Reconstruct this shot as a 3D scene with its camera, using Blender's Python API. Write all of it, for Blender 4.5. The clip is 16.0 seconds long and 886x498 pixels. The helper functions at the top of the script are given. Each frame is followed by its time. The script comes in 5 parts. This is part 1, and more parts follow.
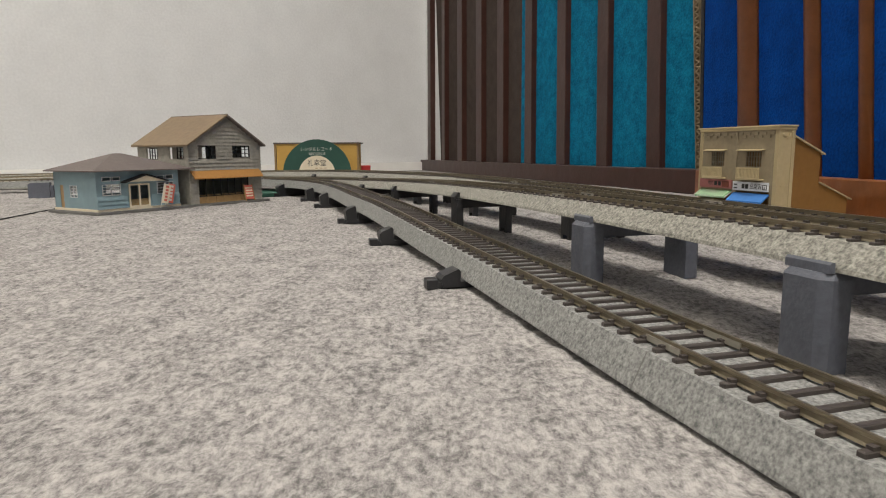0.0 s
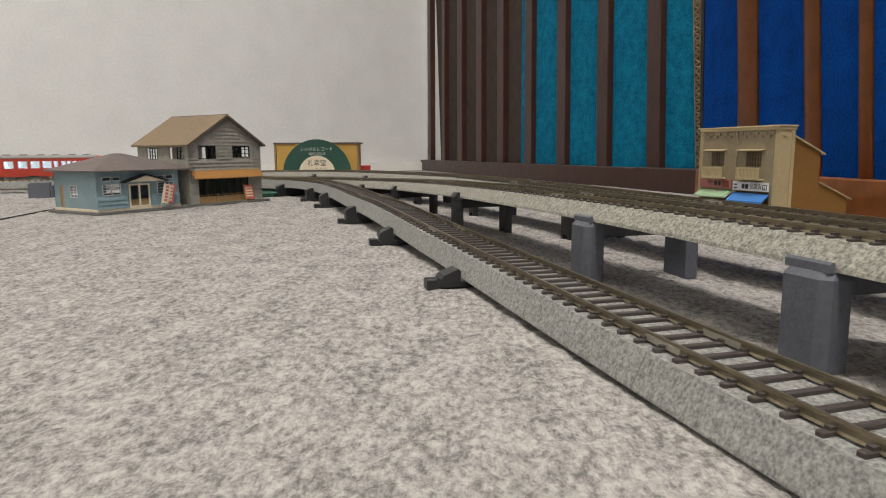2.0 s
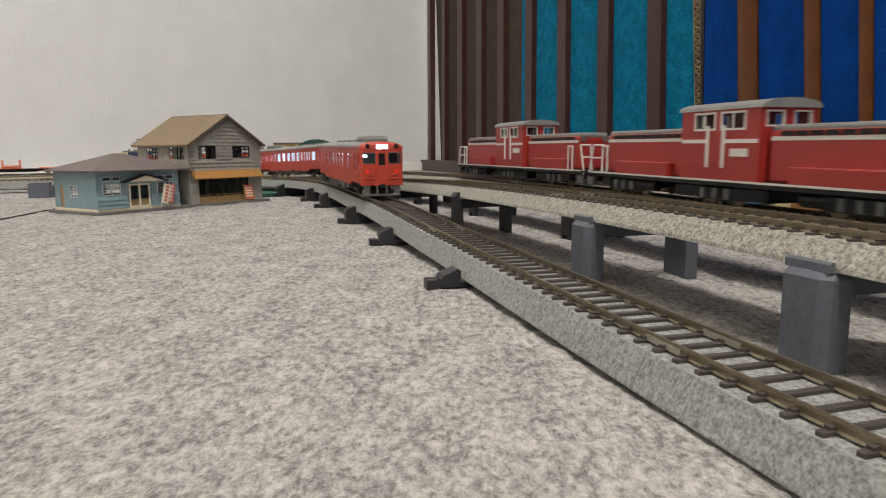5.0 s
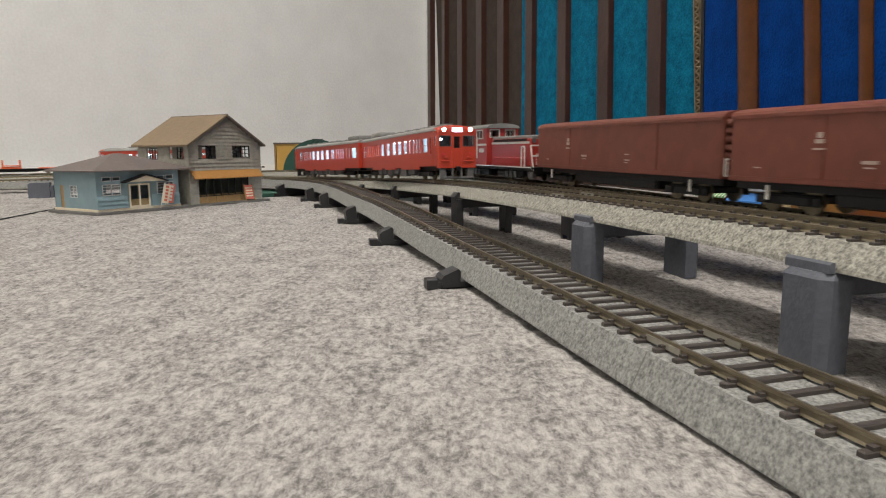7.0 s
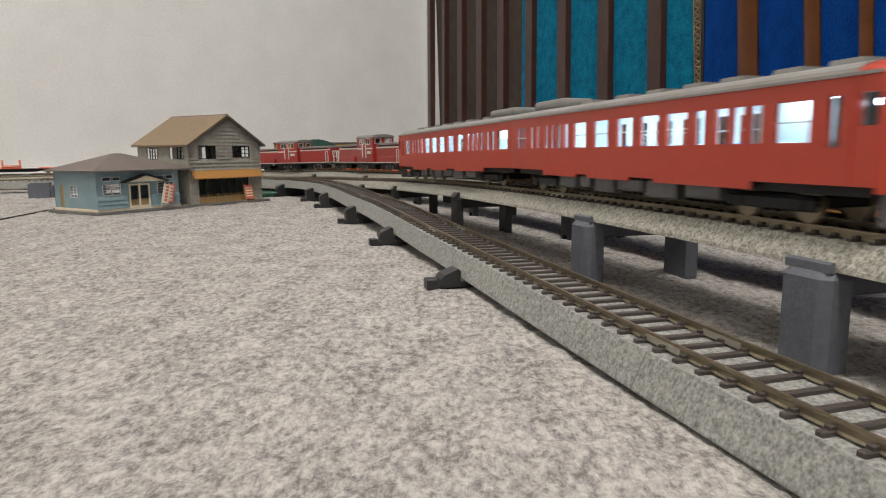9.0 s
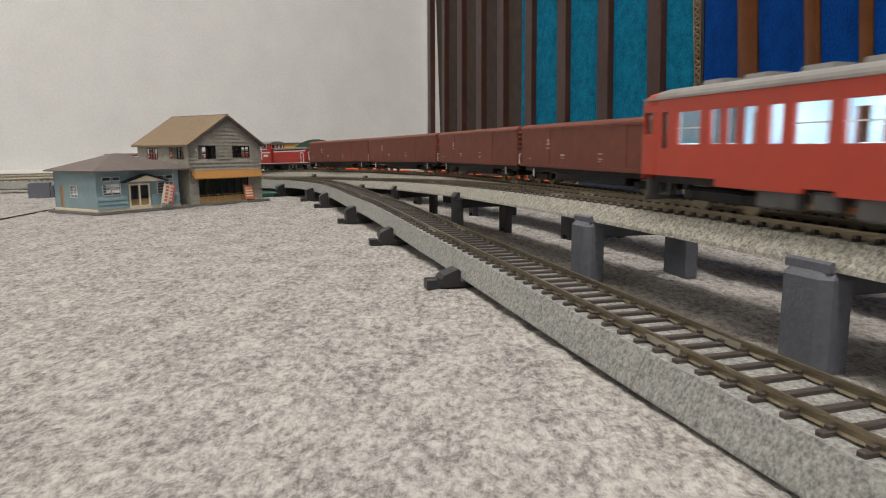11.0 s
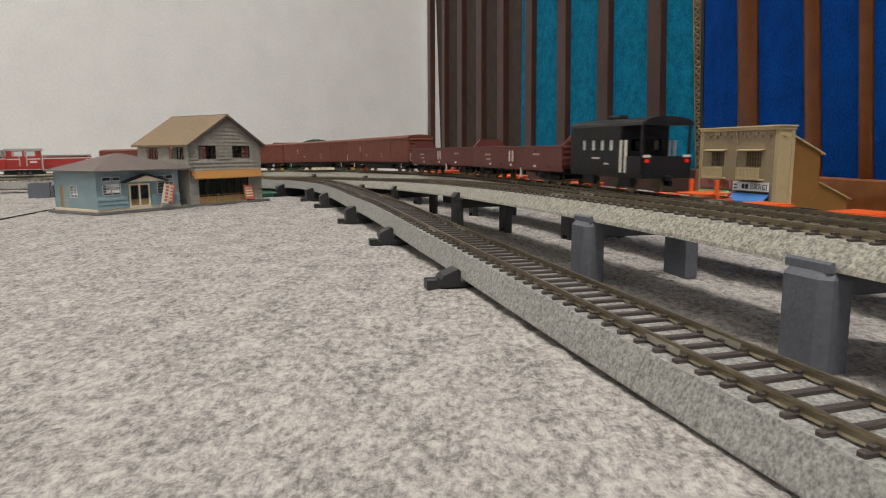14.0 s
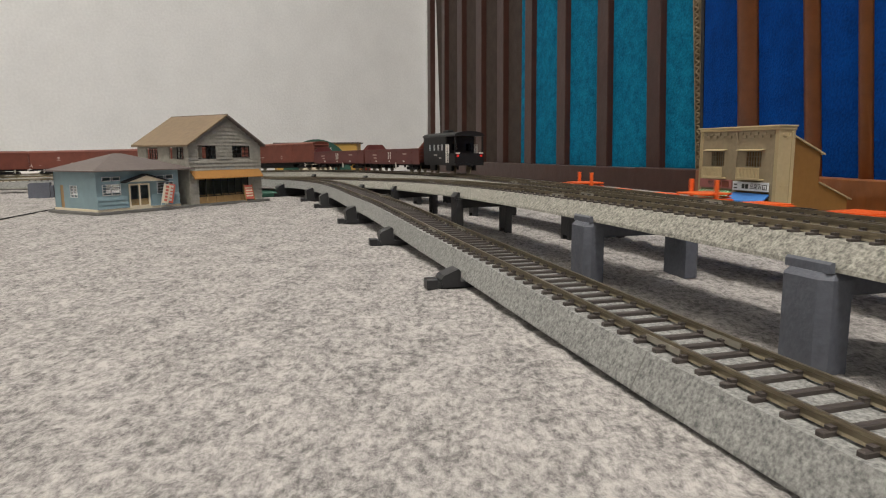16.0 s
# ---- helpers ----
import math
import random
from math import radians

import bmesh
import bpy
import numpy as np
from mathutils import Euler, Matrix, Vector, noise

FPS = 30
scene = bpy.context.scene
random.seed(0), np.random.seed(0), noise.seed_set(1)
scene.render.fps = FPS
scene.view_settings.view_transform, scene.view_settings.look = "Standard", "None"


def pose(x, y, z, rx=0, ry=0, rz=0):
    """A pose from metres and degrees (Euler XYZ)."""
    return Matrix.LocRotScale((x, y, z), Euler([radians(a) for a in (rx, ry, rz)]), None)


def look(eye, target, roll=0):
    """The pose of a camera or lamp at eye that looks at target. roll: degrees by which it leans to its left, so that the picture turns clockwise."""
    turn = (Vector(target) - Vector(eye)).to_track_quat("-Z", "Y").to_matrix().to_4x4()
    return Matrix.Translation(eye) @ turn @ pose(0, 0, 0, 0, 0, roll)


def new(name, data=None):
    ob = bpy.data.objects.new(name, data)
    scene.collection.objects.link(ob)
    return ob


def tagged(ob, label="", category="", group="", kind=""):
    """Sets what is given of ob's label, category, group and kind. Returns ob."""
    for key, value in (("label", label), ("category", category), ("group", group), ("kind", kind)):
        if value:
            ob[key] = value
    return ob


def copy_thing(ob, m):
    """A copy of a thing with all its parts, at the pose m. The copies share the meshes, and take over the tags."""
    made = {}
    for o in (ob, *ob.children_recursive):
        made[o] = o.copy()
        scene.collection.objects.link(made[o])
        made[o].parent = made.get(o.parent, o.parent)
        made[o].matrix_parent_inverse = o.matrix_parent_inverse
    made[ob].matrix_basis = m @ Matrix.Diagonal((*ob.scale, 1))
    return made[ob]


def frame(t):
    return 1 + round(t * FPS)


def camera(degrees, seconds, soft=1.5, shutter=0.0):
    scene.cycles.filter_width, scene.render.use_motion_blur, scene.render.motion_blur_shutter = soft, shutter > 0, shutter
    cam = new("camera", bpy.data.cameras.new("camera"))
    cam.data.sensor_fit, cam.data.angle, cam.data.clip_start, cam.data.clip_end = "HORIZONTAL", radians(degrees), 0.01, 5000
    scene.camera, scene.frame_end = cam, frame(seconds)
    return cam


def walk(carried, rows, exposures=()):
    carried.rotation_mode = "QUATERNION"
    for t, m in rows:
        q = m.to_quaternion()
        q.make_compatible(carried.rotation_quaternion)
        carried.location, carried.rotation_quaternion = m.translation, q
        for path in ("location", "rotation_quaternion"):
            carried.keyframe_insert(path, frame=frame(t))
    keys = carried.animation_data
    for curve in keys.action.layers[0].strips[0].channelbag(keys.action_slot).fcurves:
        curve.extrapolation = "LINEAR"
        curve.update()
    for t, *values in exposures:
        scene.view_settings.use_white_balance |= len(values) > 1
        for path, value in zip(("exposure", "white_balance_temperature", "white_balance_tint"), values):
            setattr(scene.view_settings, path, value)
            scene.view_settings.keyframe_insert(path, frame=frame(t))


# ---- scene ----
cam = camera(67.64, 16.0, soft=1.1, shutter=0.45)
EYE = (0, 0, 0.034)
VIEW = look(EYE, (0, 1, 0.034 - 174 / 1170), -0.344)
walk(cam, [(0, VIEW), (16, VIEW)])

# ---- light: a plain white room lit by a ceiling lamp behind, and an added weak fill above ----
world = bpy.data.worlds.new("world")
scene.world = world
world.use_nodes = True
world.node_tree.nodes["Background"].inputs[0].default_value = (1, 0.95, 0.88, 1)
world.node_tree.nodes["Background"].inputs[1].default_value = 0.35
scene.view_settings.exposure = 0.0


def overhead_light(x, y, power, wide):
    data = bpy.data.lights.new("lamp_light", "AREA")
    data.shape, data.size, data.size_y, data.energy, data.color = "RECTANGLE", wide, 0.2, power, (1, 0.94, 0.87)
    new("lamp_light", data).matrix_world = pose(x, y, 2.36)


# Weak fill added to brighten the far carpet; not a lamp of the room.
overhead_light(-0.5, 0.25, 9, 0.24)
overhead_light(0.1, -0.8, 37, 0.3)


# ---- materials ----
def material(name, color, rough=0.6, metal=0.0, bump=0.0, scale=200.0, vary=0.15, spots=None, emit=0.0, detail=4.0, low=0.35, high=0.65, ratio=9.0, spec=0.5):
    """A surface with grain at two scales; scale is in cycles per metre."""
    m = bpy.data.materials.new(name)
    m.use_nodes = True
    nodes, links = m.node_tree.nodes, m.node_tree.links
    b = nodes["Principled BSDF"]
    b.inputs["Roughness"].default_value, b.inputs["Metallic"].default_value = rough, metal
    b.inputs["Specular IOR Level"].default_value = spec
    coord = nodes.new("ShaderNodeTexCoord")
    fine = nodes.new("ShaderNodeTexNoise")
    fine.inputs["Scale"].default_value, fine.inputs["Detail"].default_value = scale, detail
    coarse = nodes.new("ShaderNodeTexNoise")
    coarse.inputs["Scale"].default_value, coarse.inputs["Detail"].default_value = scale / ratio, 3
    for n in (fine, coarse):
        links.new(coord.outputs["Object"], n.inputs["Vector"])
    mixed = nodes.new("ShaderNodeMix")
    mixed.data_type = "FLOAT"
    mixed.inputs[0].default_value = 0.45
    links.new(fine.outputs["Fac"], mixed.inputs[2])
    links.new(coarse.outputs["Fac"], mixed.inputs[3])
    ramp = nodes.new("ShaderNodeValToRGB")
    lo, hi = ramp.color_ramp.elements
    lo.position, hi.position = low, high
    dark = spots or tuple(c * (1 - vary) for c in color)
    light = tuple(min(1, c * (1 + vary)) for c in color) if not spots else color
    lo.color, hi.color = (*dark, 1), (*light, 1)
    links.new(mixed.outputs[0], ramp.inputs[0])
    links.new(ramp.outputs[0], b.inputs["Base Color"])
    if bump:
        bp = nodes.new("ShaderNodeBump")
        bp.inputs["Strength"].default_value, bp.inputs["Distance"].default_value = bump, 0.4 / scale
        links.new(fine.outputs["Fac"], bp.inputs["Height"])
        links.new(bp.outputs[0], b.inputs["Normal"])
    if emit:
        links.new(ramp.outputs[0], b.inputs["Emission Color"])
        b.inputs["Emission Strength"].default_value = emit
    return m


def tufted_carpet():
    """Grey mottled carpet: broad patches, clumps of tufts drawn out along the pile, and single fibres."""
    m = bpy.data.materials.new("carpet")
    m.use_nodes = True
    nodes, links = m.node_tree.nodes, m.node_tree.links
    b = nodes["Principled BSDF"]
    b.inputs["Roughness"].default_value, b.inputs["Specular IOR Level"].default_value = 0.95, 0.15
    coord, along = nodes.new("ShaderNodeTexCoord"), nodes.new("ShaderNodeMapping")
    along.inputs["Scale"].default_value = (1.0, 0.62, 1.0)
    links.new(coord.outputs["Object"], along.inputs["Vector"])
    total = None
    layers = []
    for scale, detail, rough, weight in ((120, 2, 0.5, 0.2), (700, 3, 0.6, 0.5), (2100, 3, 0.7, 0.36)):
        n = nodes.new("ShaderNodeTexNoise")
        n.inputs["Scale"].default_value, n.inputs["Detail"].default_value, n.inputs["Roughness"].default_value = scale, detail, rough
        links.new(along.outputs[0], n.inputs["Vector"])
        layers.append(n)
        k = nodes.new("ShaderNodeMath")
        k.operation = "MULTIPLY_ADD"
        k.inputs[1].default_value = weight
        k.inputs[2].default_value = 0.0
        links.new(n.outputs["Fac"], k.inputs[0])
        if total:
            links.new(total.outputs[0], k.inputs[2])
        total = k
    ramp = nodes.new("ShaderNodeValToRGB")
    lo, hi = ramp.color_ramp.elements
    lo.position, hi.position = 0.42, 0.63
    lo.color, hi.color = (0.155, 0.148, 0.143, 1), (0.49, 0.464, 0.443, 1)
    mid = ramp.color_ramp.elements.new(0.53)
    mid.color = (0.335, 0.318, 0.303, 1)
    links.new(total.outputs[0], ramp.inputs[0])
    links.new(ramp.outputs[0], b.inputs["Base Color"])
    bp = nodes.new("ShaderNodeBump")
    bp.inputs["Strength"].default_value, bp.inputs["Distance"].default_value = 0.5, 0.0006
    links.new(layers[2].outputs["Fac"], bp.inputs["Height"])
    links.new(bp.outputs[0], b.inputs["Normal"])
    return m


CARPET = tufted_carpet()
BALLAST = material("ballast", (0.43, 0.415, 0.36), 0.9, 0, 0.8, 2000, spots=(0.13, 0.128, 0.113), low=0.36, high=0.64, ratio=2.2, detail=3.0, spec=0.3)
BALLAST_GREY = material("grey_ballast", (0.37, 0.37, 0.35), 0.9, 0, 0.8, 2200, spots=(0.13, 0.132, 0.128), low=0.35, high=0.65, ratio=2.2, detail=3.0, spec=0.3)
JOINER = material("dull_grey_joiner_metal", (0.33, 0.31, 0.26), 0.4, 0.5, 0.1, 500)
BASE_GREY = material("dark_grey_base_plate", (0.15, 0.145, 0.135), 0.8, 0, 0.3, 500, vary=0.15)
SLEEPER = material("sleeper_plastic", (0.055, 0.045, 0.04), 0.6, 0, 0.2, 900)
RAIL = material("rail_metal", (0.22, 0.185, 0.125), 0.36, 0.7, 0.1, 500)
BLACK = material("black_plastic", (0.02, 0.02, 0.022), 0.45, 0, 0.2, 500)
GREY = material("grey_print", (0.1, 0.108, 0.132), 0.6, 0, 0.4, 900)
WALLPAPER = material("wallpaper", (0.76, 0.765, 0.76), 0.9, 0, 0.32, 330, vary=0.06, ratio=14.0)
WHITE = material("white_trim", (0.9, 0.89, 0.85), 0.5, 0, 0.1, 50, vary=0.04)
DARKWOOD = material("dark_brown_laminate", (0.05, 0.021, 0.016), 0.32, 0, 0.1, 60, spec=0.35)

FELT_BROWN = material("brown_felt", (0.085, 0.065, 0.055), 0.95, 0, 0.8, 700, spots=(0.05, 0.038, 0.033), spec=0.1)
FELT_TEAL = material("teal_felt", (0.006, 0.205, 0.35), 0.95, 0, 1.0, 620, spots=(0.003, 0.095, 0.18), spec=0.1, ratio=5.0)
FELT_BLUE = material("blue_felt", (0.0, 0.058, 0.31), 0.95, 0, 1.0, 620, spots=(0.0, 0.03, 0.175), spec=0.1)
TAN_POST = material("reddish_brown_leatherette", (0.235, 0.078, 0.023), 0.3, 0, 0.15, 120, vary=0.22)
CARDBOARD = material("corrugated_cardboard", (0.3, 0.23, 0.14), 0.9, 0, 0.4, 400)
VERMILION = material("vermilion_paint", (0.46, 0.05, 0.025), 0.38, 0, 0.05, 300, vary=0.04)
ROOF_GREY = material("grey_roof_paint", (0.26, 0.25, 0.24), 0.6, 0, 0.1, 400, vary=0.1)
VENT_GREY = material("grey_roof_fittings", (0.2, 0.2, 0.19), 0.6, 0, 0.1, 400, vary=0.1)
UNDER = material("dark_grey_underframe", (0.1, 0.1, 0.1), 0.6, 0, 0.2, 500, vary=0.2)
DULL_BLACK = material("dull_black_plastic", (0.011, 0.011, 0.012), 0.5, 0, 0.2, 500, spec=0.3)
PALE = material("pale_interior_plastic", (0.62, 0.64, 0.66), 0.5, 0, 0, 200, vary=0.05)
SEAT_BLUE = material("blue_seat_plastic", (0.03, 0.12, 0.42), 0.5, 0, 0, 200, vary=0.1)
CABIN_LIGHT = material("lit_cabin_lamp", (0.66, 0.88, 1.0), 0.5, emit=18.0, vary=0.0)
SOFT_LIGHT = material("dim_cabin_lamp", (0.72, 0.88, 1.0), 0.5, emit=12.0, vary=0.0)
HEADLIGHT = material("lit_headlight", (1.0, 0.88, 0.72), 0.4, emit=10.0, vary=0.0)
SIGN_LIGHT = material("lit_destination_sign", (0.85, 0.74, 1.0), 0.4, emit=3.0, vary=0.0)
TAIL_RED = material("lit_tail_lamp", (0.9, 0.02, 0.015), 0.4, emit=0.15, vary=0.0)
LOCO_RED = material("locomotive_red", (0.34, 0.028, 0.022), 0.35, 0, 0.05, 300, vary=0.05)
LOCO_WHITE = material("off_white_paint", (0.66, 0.63, 0.58), 0.45, 0, 0, 300, vary=0.04)
LOCO_BLUE = material("navy_blue_paint", (0.014, 0.032, 0.085), 0.4, 0, 0.05, 300, vary=0.08)
CREAM = material("cream_paint", (0.58, 0.5, 0.3), 0.45, 0, 0.05, 300, vary=0.05)
MARKING = material("faded_marking_paint", (0.46, 0.36, 0.31), 0.6, 0, 0, 300, vary=0.1)
OXIDE = material("red_oxide_paint", (0.165, 0.044, 0.026), 0.55, 0, 0.1, 250, vary=0.16)
OXIDE_DARK = material("dark_maroon_paint", (0.125, 0.033, 0.028), 0.5, 0, 0.08, 250, vary=0.1)
ORANGE = material("orange_plastic", (0.8, 0.13, 0.02), 0.4, 0, 0.05, 300, vary=0.05)
BOARD_GREY = material("weathered_grey_boards", (0.31, 0.295, 0.255), 0.75, 0, 0.3, 400, vary=0.18)
TILE_BROWN = material("brown_grey_roof_sheet", (0.135, 0.11, 0.1), 0.7, 0, 0.2, 400, vary=0.1)
TAN_ROOF = material("tan_roof_sheet", (0.21, 0.15, 0.09), 0.7, 0, 0.2, 300, vary=0.1)
STATION_BLUE = material("pale_blue_plastic_wall", (0.22, 0.315, 0.345), 0.6, 0, 0.1, 300, vary=0.08)
OCHRE = material("ochre_awning_plastic", (0.45, 0.22, 0.06), 0.6, 0, 0.1, 300, vary=0.08)
TANWOOD = material("tan_door_boards", (0.33, 0.21, 0.09), 0.6, 0, 0.1, 400, vary=0.15)
SHOP_STONE = material("beige_stone_front", (0.27, 0.22, 0.14), 0.7, 0, 0.2, 400, vary=0.1)
SHOP_CREAM = material("cream_trim_plastic", (0.5, 0.405, 0.23), 0.55, 0, 0.1, 300, vary=0.06)
SHOP_BROWN = material("brown_side_wall", (0.25, 0.125, 0.03), 0.65, 0, 0.1, 300, vary=0.08)
YELLOW_WALL = material("yellow_ochre_wall", (0.55, 0.33, 0.075), 0.6, 0, 0.1, 300, vary=0.05)
DARK_GREEN = material("dark_green_sign", (0.018, 0.075, 0.055), 0.55, 0, 0.1, 300, vary=0.06)
CREAM_SIGN = material("cream_sign", (0.75, 0.66, 0.5), 0.6, 0, 0, 300, vary=0.04)
PINK_SIGN = material("faded_red_sign", (0.36, 0.13, 0.12), 0.6, 0, 0.1, 300, vary=0.1)
BLUE_CLOTH = material("blue_awning", (0.05, 0.2, 0.55), 0.6, 0, 0.1, 300, vary=0.06)
GREEN_CLOTH = material("green_stripe", (0.1, 0.35, 0.1), 0.6, 0, 0.1, 300, vary=0.06)
SALMON = material("salmon_red_banner", (0.6, 0.14, 0.1), 0.6, 0, 0.1, 400, vary=0.1)
INK = material("black_ink", (0.03, 0.03, 0.03), 0.6, 0, 0, 300, vary=0.0)
GREEN_MAT = material("dark_green_board", (0.02, 0.09, 0.06), 0.7, 0, 0.2, 300, vary=0.1)
REDBOX = material("red_plastic", (0.55, 0.04, 0.04), 0.5, 0, 0.05, 300, vary=0.05)


def glass(name, tint, rough=0.03):
    m = bpy.data.materials.new(name)
    m.use_nodes = True
    b = m.node_tree.nodes["Principled BSDF"]
    b.inputs["Base Color"].default_value = (*tint, 1)
    b.inputs["Roughness"].default_value = rough
    b.inputs["Transmission Weight"].default_value = 1.0
    b.inputs["IOR"].default_value = 1.2
    return m


GLASS = glass("clear_pane", (0.9, 0.95, 0.97))


# ---- mesh helpers ----
def link(name, bm, mat, parent=None, smooth=False):
    data = bpy.data.meshes.new(name)
    bm.normal_update()
    bm.to_mesh(data)
    bm.free()
    data.materials.append(mat)
    if smooth:
        for p in data.polygons:
            p.use_smooth = True
    ob = new(name, data)
    ob.parent = parent
    return ob


def part(name, bm, mat, parent, label="", smooth=False):
    ob = link(name, bm, mat, parent, smooth)
    return tagged(ob, label) if label else ob


def box(x0, x1, y0, y1, z0, z1, bevel=0.0, bm=None, segs=1):
    bm2 = bmesh.new()
    bmesh.ops.create_cube(bm2, size=1)
    bmesh.ops.scale(bm2, vec=(x1 - x0, y1 - y0, z1 - z0), verts=bm2.verts)
    bmesh.ops.translate(bm2, vec=((x0 + x1) / 2, (y0 + y1) / 2, (z0 + z1) / 2), verts=bm2.verts)
    if bevel:
        bmesh.ops.bevel(bm2, geom=bm2.edges[:], offset=bevel, segments=segs, affect="EDGES", profile=0.5)
    return into(bm, bm2)


def into(bm, bm2):
    if bm is None:
        return bm2
    data = bpy.data.meshes.new("join")
    bm2.to_mesh(data)
    bm2.free()
    bm.from_mesh(data)
    bpy.data.meshes.remove(data)
    return bm


def mm(name, bm, mat, parent, label="", smooth=False):
    """A part whose mesh is drawn in millimetres."""
    bmesh.ops.scale(bm, vec=(0.001,) * 3, verts=bm.verts)
    return part(name, bm, mat, parent, label, smooth)


def prism(outline, axis, a, b, bm=None):
    """An outline of two coordinates, drawn out along x, y or z from a to b."""
    out = bmesh.new()
    put = {"x": lambda p, c: (c, p[0], p[1]), "y": lambda p, c: (p[0], c, p[1]), "z": lambda p, c: (p[0], p[1], c)}[axis]
    r0, r1 = [out.verts.new(put(p, a)) for p in outline], [out.verts.new(put(p, b)) for p in outline]
    n = len(outline)
    out.faces.new(r0[::-1])
    out.faces.new(r1)
    for i in range(n):
        out.faces.new((r0[i], r0[(i + 1) % n], r1[(i + 1) % n], r1[i]))
    bmesh.ops.recalc_face_normals(out, faces=out.faces[:])
    return into(bm, out)


def rod(a, b, r, sides=6, bm=None):
    """A round bar from a to b."""
    a, b = Vector(a), Vector(b)
    out = bmesh.new()
    bmesh.ops.create_cone(out, cap_ends=True, segments=sides, radius1=r, radius2=r, depth=(b - a).length)
    out.transform(Matrix.Translation((a + b) / 2) @ (b - a).to_track_quat("Z", "Y").to_matrix().to_4x4())
    return into(bm, out)


def pierced(u0, u1, z0, z1, holes, t0, t1, axis, bm=None):
    """A wall in the plane of u and z, from t0 to t1 in thickness along the other axis, with rectangular openings (u0, u1, z0, z1)."""
    bm = bm or bmesh.new()
    cuts = sorted({u0, u1, *(c for h in holes for c in h[:2] if u0 < c < u1)})
    for a, b in zip(cuts, cuts[1:]):
        mid, z = (a + b) / 2, z0
        for h in sorted((h for h in holes if h[0] < mid < h[1]), key=lambda h: h[2]) + [(a, b, z1, z1)]:
            if h[2] - z > 1e-6:
                if axis == "y":
                    box(t0, t1, a, b, z, h[2], 0, bm)
                else:
                    box(a, b, t0, t1, z, h[2], 0, bm)
            z = max(z, h[3])
    bmesh.ops.remove_doubles(bm, verts=bm.verts, dist=1e-5)
    return bm


def text(words, size, mat, parent, m, name="lettering", width=None):
    """Raised lettering, drawn by the built-in font, centred on the pose m (millimetres)."""
    curve = bpy.data.curves.new(name, "FONT")
    curve.body, curve.size, curve.align_x, curve.align_y, curve.extrude = words, size, "CENTER", "CENTER", 0.03
    tmp = new(name, curve)
    bpy.context.view_layer.update()
    data = bpy.data.meshes.new_from_object(tmp.evaluated_get(bpy.context.evaluated_depsgraph_get()))
    bpy.data.objects.remove(tmp)
    wide = max((v.co.x for v in data.vertices), default=1) - min((v.co.x for v in data.vertices), default=0)
    k = width / wide if width and wide else 1.0
    data.transform(Matrix.Scale(0.001, 4) @ m @ Matrix.Diagonal((k, 1, 1, 1)))
    data.materials.append(mat)
    ob = new(name, data)
    ob.parent = parent
    return ob


# ---- the lines of the tracks: centre at rail-top height ----
def spline(points, step=0.004):
    """Catmull-Rom through the points, as evenly spaced points along it."""
    p = [Vector(q) for q in points]
    p = [2 * p[0] - p[1]] + p + [2 * p[-1] - p[-2]]
    fine = []
    for a, b, c, d in zip(p, p[1:], p[2:], p[3:]):
        for k in range(40):
            u = k / 40
            fine.append(0.5 * (2 * b + (c - a) * u + (2 * a - 5 * b + 4 * c - d) * u * u + (3 * b - a - 3 * c + d) * u ** 3))
    fine.append(p[-2])
    run = [0.0]
    for a, b in zip(fine, fine[1:]):
        run.append(run[-1] + (b - a).length)
    f = np.array([tuple(v) for v in fine])
    at = np.arange(0, run[-1], step)
    return at, np.stack([np.interp(at, run, f[:, k]) for k in range(3)], 1)


def on(line, s):
    at, pts = line
    i = min(max(s / (at[1] - at[0]), 0), len(at) - 1.001)
    k = int(i)
    base = Vector(pts[k] * (1 - (i - k)) + pts[k + 1] * (i - k))
    over = s - i * (at[1] - at[0])
    if abs(over) > 1e-6:
        base += (Vector(pts[k + 1]) - Vector(pts[k])).normalized() * over
    return base


MM = 0.001
NEAR_LINE = [(92.4, -63.0, 7.2), (73.0, -21.0, 7.2), (43.7, 64.0, 7.5), (4.1, 201.6, 9.7), (-34.1, 325.5, 12.6), (-97.7, 494.6, 13.8), (-210.0, 593.2, 13.0), (-304.3, 621.1, 12.0), (-373.5, 576.5, 11.5), (-459.2, 515.3, 11.5), (-530.7, 428.6, 11.5)]
MIDDLE_LINE = [(112, -60, 20.6), (94.5, 0, 20.9), (59.8, 126, 21.9), (27, 240, 21.2), (-3.6, 325, 19.9), (-38, 412, 17.3), (-140, 583, 12.2), (-240, 645, 9), (-345, 650, 7), (-440, 606, 7), (-530, 524, 7)]
FREIGHT_LINE = [(160, -60, 18.4), (137, 10, 18.5), (94, 138, 18.8), (59, 252, 19.7), (31, 335, 20), (-3, 425, 19.8), (-97, 585, 18), (-205, 672, 15), (-325, 705, 12.5), (-425, 674, 11), (-520, 600, 11), (-600, 510, 11)]
BACK_LINE = [(225, 30, 6), (168, 160, 6), (138, 232, 6), (117, 287, 6), (99, 342, 6), (74, 440, 6), (28, 560, 7), (-62, 675, 9), (-170, 745, 11), (-290, 770, 12), (-427, 735, 12), (-540, 660, 12), (-640, 560, 12)]
LINES = [spline([tuple(c * MM for c in q) for q in pts]) for pts in (NEAR_LINE, MIDDLE_LINE, FREIGHT_LINE, BACK_LINE)]
near_line, middle_line, freight_line, back_line = LINES


